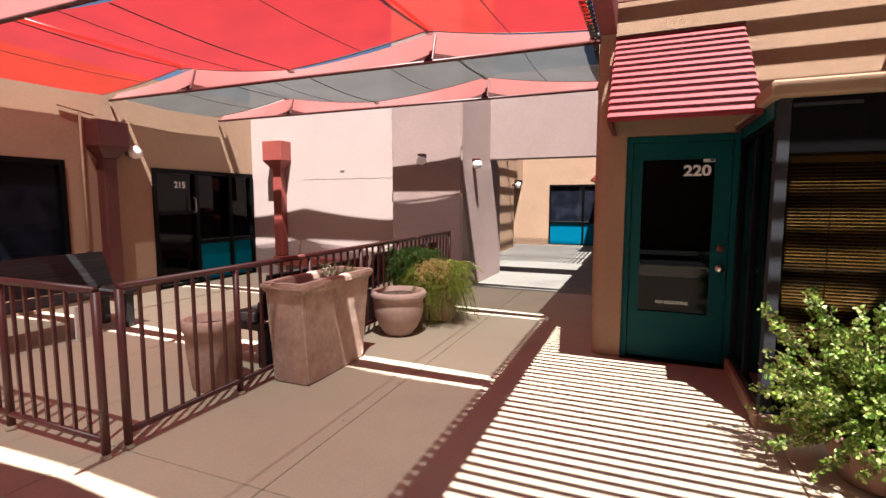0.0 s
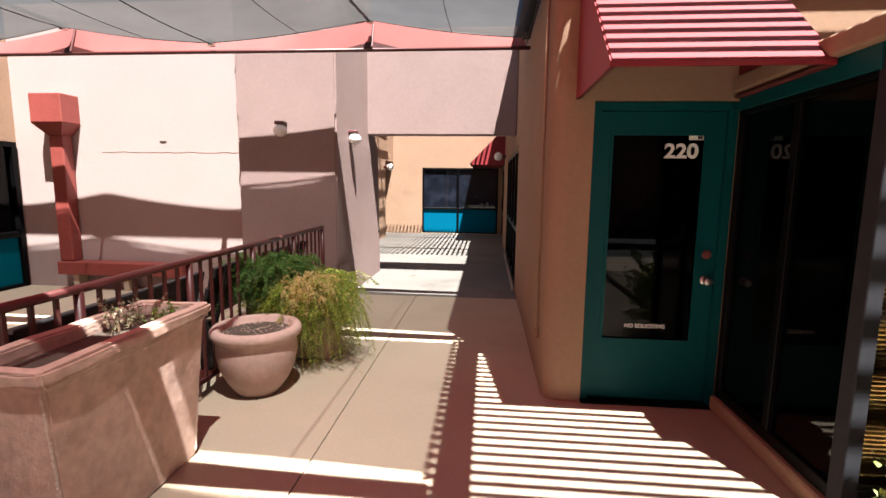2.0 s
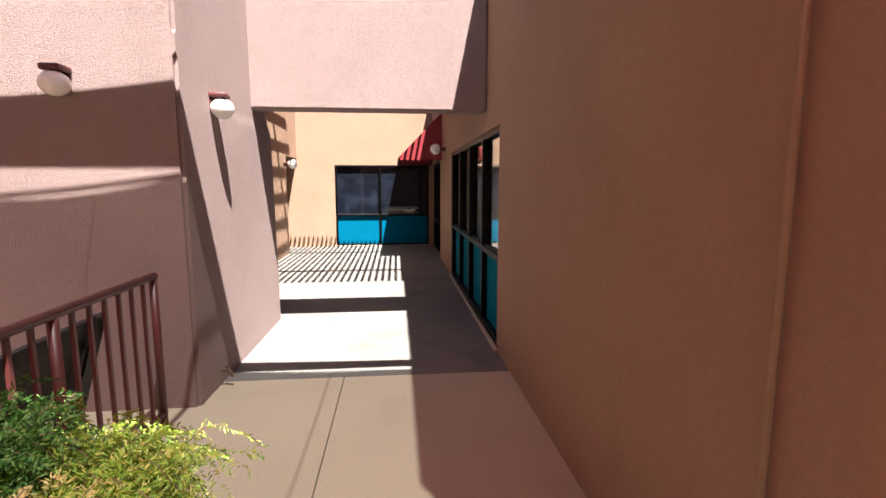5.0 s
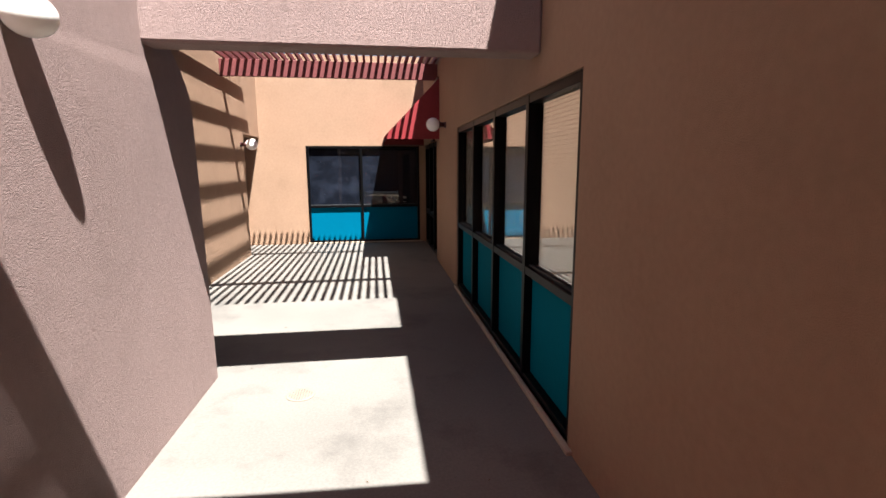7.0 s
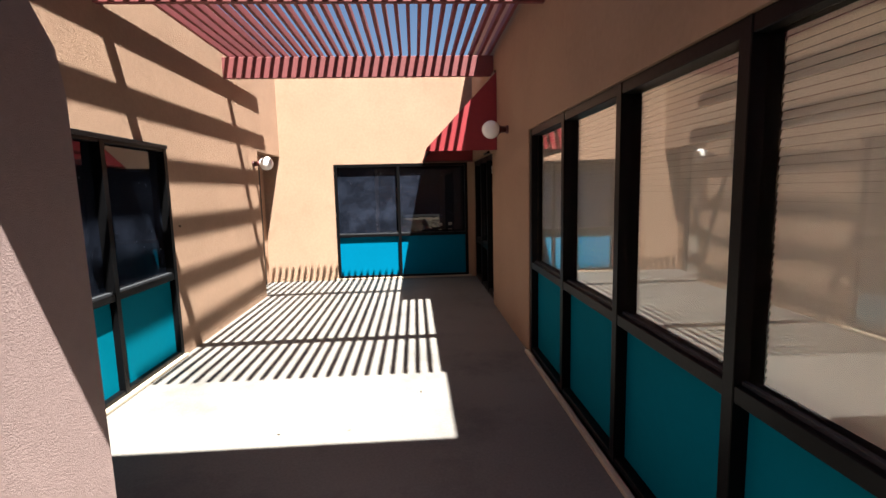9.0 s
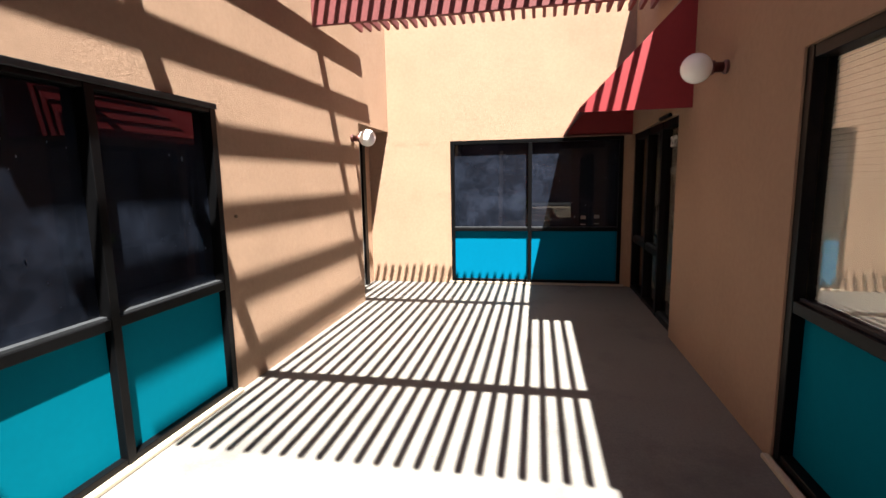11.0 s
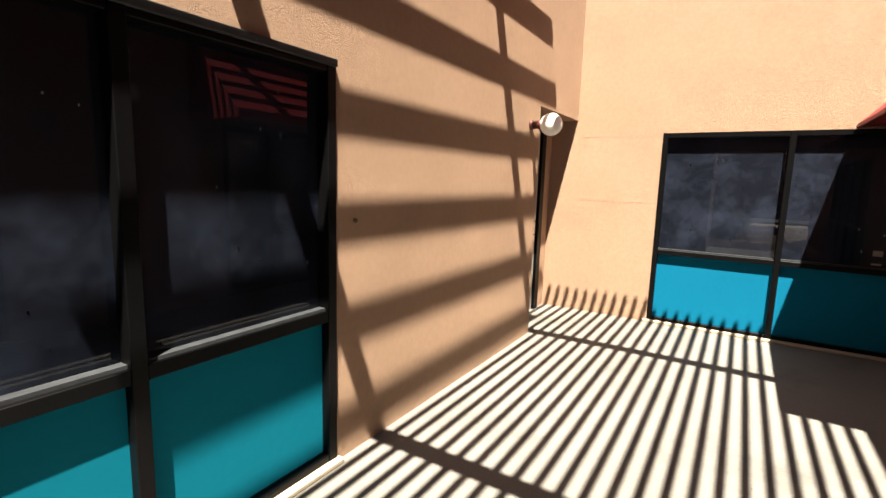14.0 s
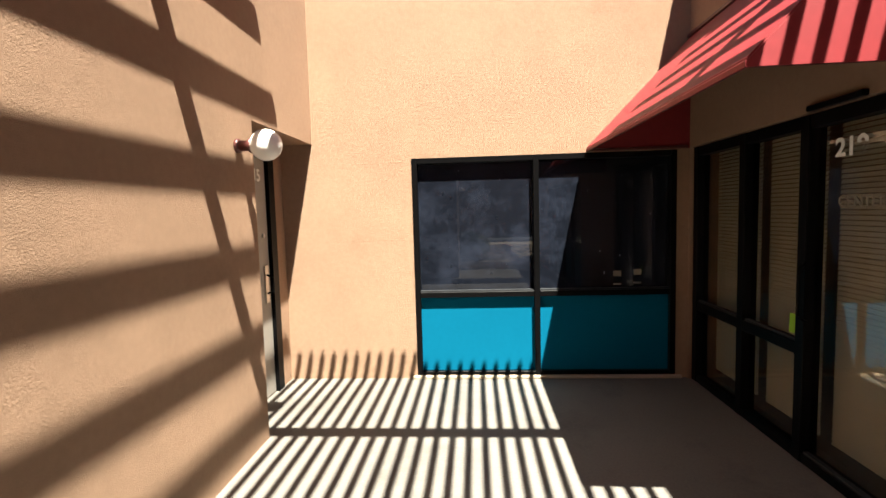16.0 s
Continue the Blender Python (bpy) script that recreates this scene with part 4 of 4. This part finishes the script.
def fern(m, n, reach, rise, fall, seed, label, mat, leaf=0.026):
    rng = random.Random(seed)
    e = thing("fern", m, label, "plant")
    items, bm = [], bmesh.new()
    for i in range(n):
        a = rng.uniform(0, 2 * math.pi)
        r = reach * rng.uniform(0.45, 1.08)
        top = rise * rng.uniform(0.5, 1.15)
        drop = fall * rng.uniform(0.1, 1.0)
        base = Vector((rng.uniform(-0.12, 0.12), rng.uniform(-0.12, 0.12), 0))
        out = Vector((math.cos(a), math.sin(a), 0))
        pts = []
        for k in range(13):
            t = k / 12
            z = top * math.sin(min(t * 2.2, math.pi * 0.5)) - drop * max(0, t - 0.45) ** 1.5 * 2.4
            pts.append(base + out * r * t ** 0.8 + Vector((0, 0, z)) + rv(rng, 0.012))
        if i % 3 == 0:
            tt = tube(pts, 0.0018, 3, False)
            me = bpy.data.meshes.new("t"); tt.to_mesh(me); tt.free(); bm.from_mesh(me); bpy.data.meshes.remove(me)
        for k in range(3, 13):
            along = pts[k] - pts[k - 1]
            side = along.cross(Vector((0, 0, 1)) + rv(rng, 0.5)).normalized()
            size = leaf * (1.25 - 0.05 * k) * rng.uniform(0.8, 1.2)
            for q in range(8):
                p = pts[k - 1].lerp(pts[k], q / 8)
                d = side * size * (1 if q % 2 else -1) + along.normalized() * size * 0.55 + rv(rng, size * 0.45)
                items.append((p, d, d.cross(rv(rng)).normalized() * size * 0.17))
                items.append((p + d * 0.55, (d * 0.4 + rv(rng, size * 0.5)), rv(rng, size * 0.15)))
    tagged(part("stem", bm, M_twig, e), kind="stuff")
    leaf_mesh("fronds", items, mat, e)
    return e


fern(pose(-2.36, 5.62, 0.42), 900, 0.50, 0.33, 0.72, 11, "yellowing feathery fern spilling over its planter", M_fern)
fern(pose(-2.28, 5.38, 0.48), 110, 0.24, 0.32, 0.25, 13, "dry straw-coloured fern fronds in the middle", M_fern_dry, 0.017)
fern(pose(-2.68, 5.62, 0.42), 420, 0.40, 0.45, 0.2, 12, "fresh green feathery fern shoots", M_fern_dark)

# leafy shrub in a pot before the bay
bp = thing("shrub_pot", pose(1.24, 3.30, 0), "terracotta bowl in a shade-darkened colour, half hidden by a shrub", "pot")
# Terracotta copied darker here: the shade under the shrub is in its colour.
M_bowl = paint("shaded_terracotta", (0.20, 0.10, 0.07), 0.85, 0.2, 6, 0.4, 50, stain=0.5, stain_col=(0.13, 0.08, 0.06))
part("body", lathe([(0.16, 0), (0.18, 0.02), (0.25, 0.20), (0.265, 0.23), (0.265, 0.27), (0.23, 0.27), (0.22, 0.22)], 36), M_bowl, bp, "", True)
part("soil", lathe([(0.222, 0.18), (0.222, 0.235), (0.02, 0.245)], 24), M_soil, bp)
sh = thing("shrub", pose(1.24, 3.30, 0.245), "dense variegated green shrub with small leaves", "shrub")
rng = random.Random(21)
items, bm = [], bmesh.new()
twigs = []
for i in range(330):
    d = Vector((rng.gauss(0, 1), rng.gauss(0, 1), rng.gauss(0.42, 0.75))).normalized()
    d.z = max(d.z, -0.42)
    d.y *= 0.72
    L = 0.58 * rng.uniform(0.55, 1.1)
    twigs.append((Vector((0, 0, 0.12)), d * L + Vector((0, 0, 0.12))))
for x, y, z in ((-0.52, 0.1, 0.62), (0.05, 0.1, 0.78), (0.3, 0.0, 0.85), (-0.3, 0.2, 0.70), (0.42, -0.1, 0.80)):
    for q in range(3):
        twigs.append((Vector((x * 0.5, y * 0.5, 0.3)), Vector((x, y, z)) + rv(rng, 0.04)))
for a, b in twigs:
    mid = (a + b) / 2 + rv(rng, 0.03)
    t = tube([a, mid, b], [0.006, 0.004, 0.002], 4, False)
    me = bpy.data.meshes.new("t"); t.to_mesh(me); t.free(); bm.from_mesh(me); bpy.data.meshes.remove(me)
    for k in range(66):
        u = rng.uniform(0.35, 1.04)
        p = a.lerp(mid, u * 2) if u < 0.5 else mid.lerp(b, u * 2 - 1)
        al = (rv(rng) + (b - a).normalized() * 0.5 + Vector((0, 0, 0.2))).normalized() * rng.uniform(0.018, 0.033)
        w = al.cross(rv(rng)).normalized() * al.length * 0.46
        items.append((p + rv(rng, 0.02), al, w))
tagged(part("branch", bm, M_twig, sh), kind="stuff")
leaf_mesh("leaves", items, M_bush, sh)

# ---------------- benches ----------------
def bench(m, length, label):
    b = thing("bench", m, label, "bench", "black court benches")
    sm = None
    for k in range(5):
        o = part("seat_slat", box(0, length, -0.045, 0.045, -0.018, 0.018, 0.006), M_bench, b) if sm is None else new("seat_slat", sm)
        sm = o.data; o.parent = b
        o.location = (0, -0.08 - k * 0.10, 0.43)
    for k in range(5):
        o = new("back_slat", sm); o.parent = b
        o.matrix_basis = pose(0, 0.0 + 0.035 * k, 0.50 + 0.082 * k, 76)
    for x in (0.12, length - 0.12):
        bm = bmesh.new()
        add_box(bm, x - 0.04, x + 0.04, -0.50, 0.02, 0.34, 0.41)
        add_box(bm, x - 0.04, x + 0.04, -0.50, -0.42, 0.0, 0.34)
        add_box(bm, x - 0.04, x + 0.04, -0.06, 0.03, 0.0, 0.34)
        part("leg_frame", bm, M_bench, b)
        part("back_post", tube([(x, 0.045, 0.36), (x, 0.20, 0.88)], 0.03, 4), M_bench, b)
    return b


bench(pose(-6.12, 2.15, 0, 0, 0, 90), 1.95, "black slatted bench in front of the shop window")
bench(pose(-3.08, 5.0, 0, 0, 0, -90), 1.65, "black slatted bench with its back to the railing")
bench(pose(-3.08, 7.0, 0, 0, 0, -90), 1.85, "black slatted bench with its back to the railing")
# Plain white upright board for the white patch near the bench.
sg = thing("white_board", pose(-5.62, 3.48, 0, 0, 0, 112), "small upright white board near the bench", "sign")
part("board", box(-0.17, 0.17, -0.01, 0.01, 0.0, 0.38, 0.003), M_white, sg)

# ---------------- small things on the floor ----------------
dr = thing("floor_drain", pose(-2.02, 9.53, 0.001), "round perforated metal floor drain", "drain")
part("grate", lathe([(0.10, 0), (0.10, 0.003), (0.09, 0.004)], 28), M_joint, dr, "", True)
bm = bmesh.new()
for i in range(-4, 5):
    for j in range(-4, 5):
        if i * i + j * j < 18:
            bmesh.ops.create_circle(bm, cap_ends=True, radius=0.006, segments=8, matrix=Matrix.Translation((i * 0.019, j * 0.019, 0.0046)))
part("holes", bm, M_cable, dr)
rng = random.Random(8)
lm = None
for k in range(20):
    x, y = rng.uniform(-2.6, -0.6), rng.uniform(1.2, 15.5)
    if lm is None:
        bm = bmesh.new()
        v = [bm.verts.new(q) for q in ((0, 0, 0.002), (0.016, 0.007, 0.006), (0.034, 0, 0.003), (0.016, -0.007, 0.005))]
        bm.faces.new((v[0], v[1], v[2])); bm.faces.new((v[0], v[2], v[3]))
        bmesh.ops.solidify(bm, geom=bm.faces[:], thickness=0.001)
        o = part("fallen_leaf", bm, M_twig); lm = o.data
    else:
        o = new("fallen_leaf", lm)
    tagged(o, "small dry brown leaf lying on the concrete", "leaf", "fallen leaves")
    s = rng.uniform(0.5, 1.0)
    o.matrix_world = pose(x, y, 0.002, 0, 0, rng.uniform(0, 360)) @ Matrix.Diagonal((s, s, s, 1))

# ---------------- small marks and fittings ----------------
rng = random.Random(31)
pts, x = [], -6.2
while x < -4.06:
    pts.append((x, 7.9985, 1.93 + 0.012 * noise.noise((x * 5, 0, 0)) + 0.006 * rng.uniform(-1, 1)))
    x += 0.035
part("crack", tube(pts, 0.0022, 4, False), M_twig, bpy.data.objects["wall_court"], "hairline crack in the stucco")
for z, x0, x1 in ((2.02, -3.72, -2.93), (1.31, -3.70, -2.88)):
    pts, x = [], x0
    while x < x1:
        pts.append((x, EY - 0.0008, z + 0.010 * noise.noise((x * 4, z, 0)) + 0.003 * rng.uniform(-1, 1)))
        x += 0.04
    part("crack", tube(pts, 0.0014, 4, False), M_tan, bpy.data.objects["wall_end"], "hairline crack in the stucco")
part("vent_slot", box(-5.33, -5.24, 7.992, 8.0, 2.07, 2.085), M_cable, bpy.data.objects["wall_court"])
part("bolt", lathe([(0.012, 0), (0.012, 0.012), (0.005, 0.016)], 10), M_twig, bpy.data.objects["wall_left"], "rusty bolt end").matrix_basis = pose(LX, 12.88, 1.28, 0, 90)
part("head_flashing", box(0.002, 2.808, -0.014, 0.02, 2.012, 2.046, 0.003), M_bead, bpy.data.objects["window_2"], "weathered grey head flashing")
w3 = bpy.data.objects["window_3"]
for x, z in ((1.82, 0.93), (1.82, 0.85), (2.0, 0.94), (2.0, 0.86)):
    part("card", box(x, x + 0.07, 0.056, 0.06, z, z + (0.05 if z > 0.9 else 0.015), 0.0), M_dark_letter, w3, "small white card on the glass")
tap = thing("hose_tap", pose(-2.702, 8.0, 0.13), "small weathered hose tap on the pier", "tap")
part("body", tube([(0, 0, 0), (0.05, 0, 0), (0.075, 0, -0.02), (0.08, 0, -0.05)], 0.012, 8), M_twig, tap)
part("handle", tube([(0.045, -0.025, 0.035), (0.045, 0.025, 0.035)], 0.006, 6), M_maroon, tap)
part("stem", tube([(0.045, 0, 0), (0.045, 0, 0.035)], 0.005, 6), M_twig, tap)
M_splash = paint("dried_dust", (0.42, 0.44, 0.48), 0.9, 0.3, 40)


def splashes(window, depth, x0, x1, z0, z1, n, seed):
    """Dried drops and streaks on the outside of a pane."""
    rng = random.Random(seed)
    for k in range(n):
        bm = bmesh.new()
        r = rng.choice((0.002, 0.003, 0.004, 0.005, 0.009))
        tall = rng.uniform(1.0, 3.2)
        ring = [bm.verts.new((r * rng.uniform(0.5, 1.1) * math.cos(a), 0, r * tall * rng.uniform(0.5, 1.1) * math.sin(a))) for a in [q * math.pi / 5 for q in range(10)]]
        bm.faces.new(ring)
        bmesh.ops.solidify(bm, geom=bm.faces[:], thickness=0.0006)
        o = part("dried_splash", bm, M_splash, window)
        o.location = (rng.uniform(x0, x1), depth - 0.0015, z0 + (z1 - z0) * rng.random())


splashes(bpy.data.objects["window_2"], 0.13 * 0.55, 0.1, 2.7, 0.9, 1.95, 46, 51)
splashes(w3, 0.12 * 0.55, 0.08, 2.2, 0.85, 1.95, 30, 52)
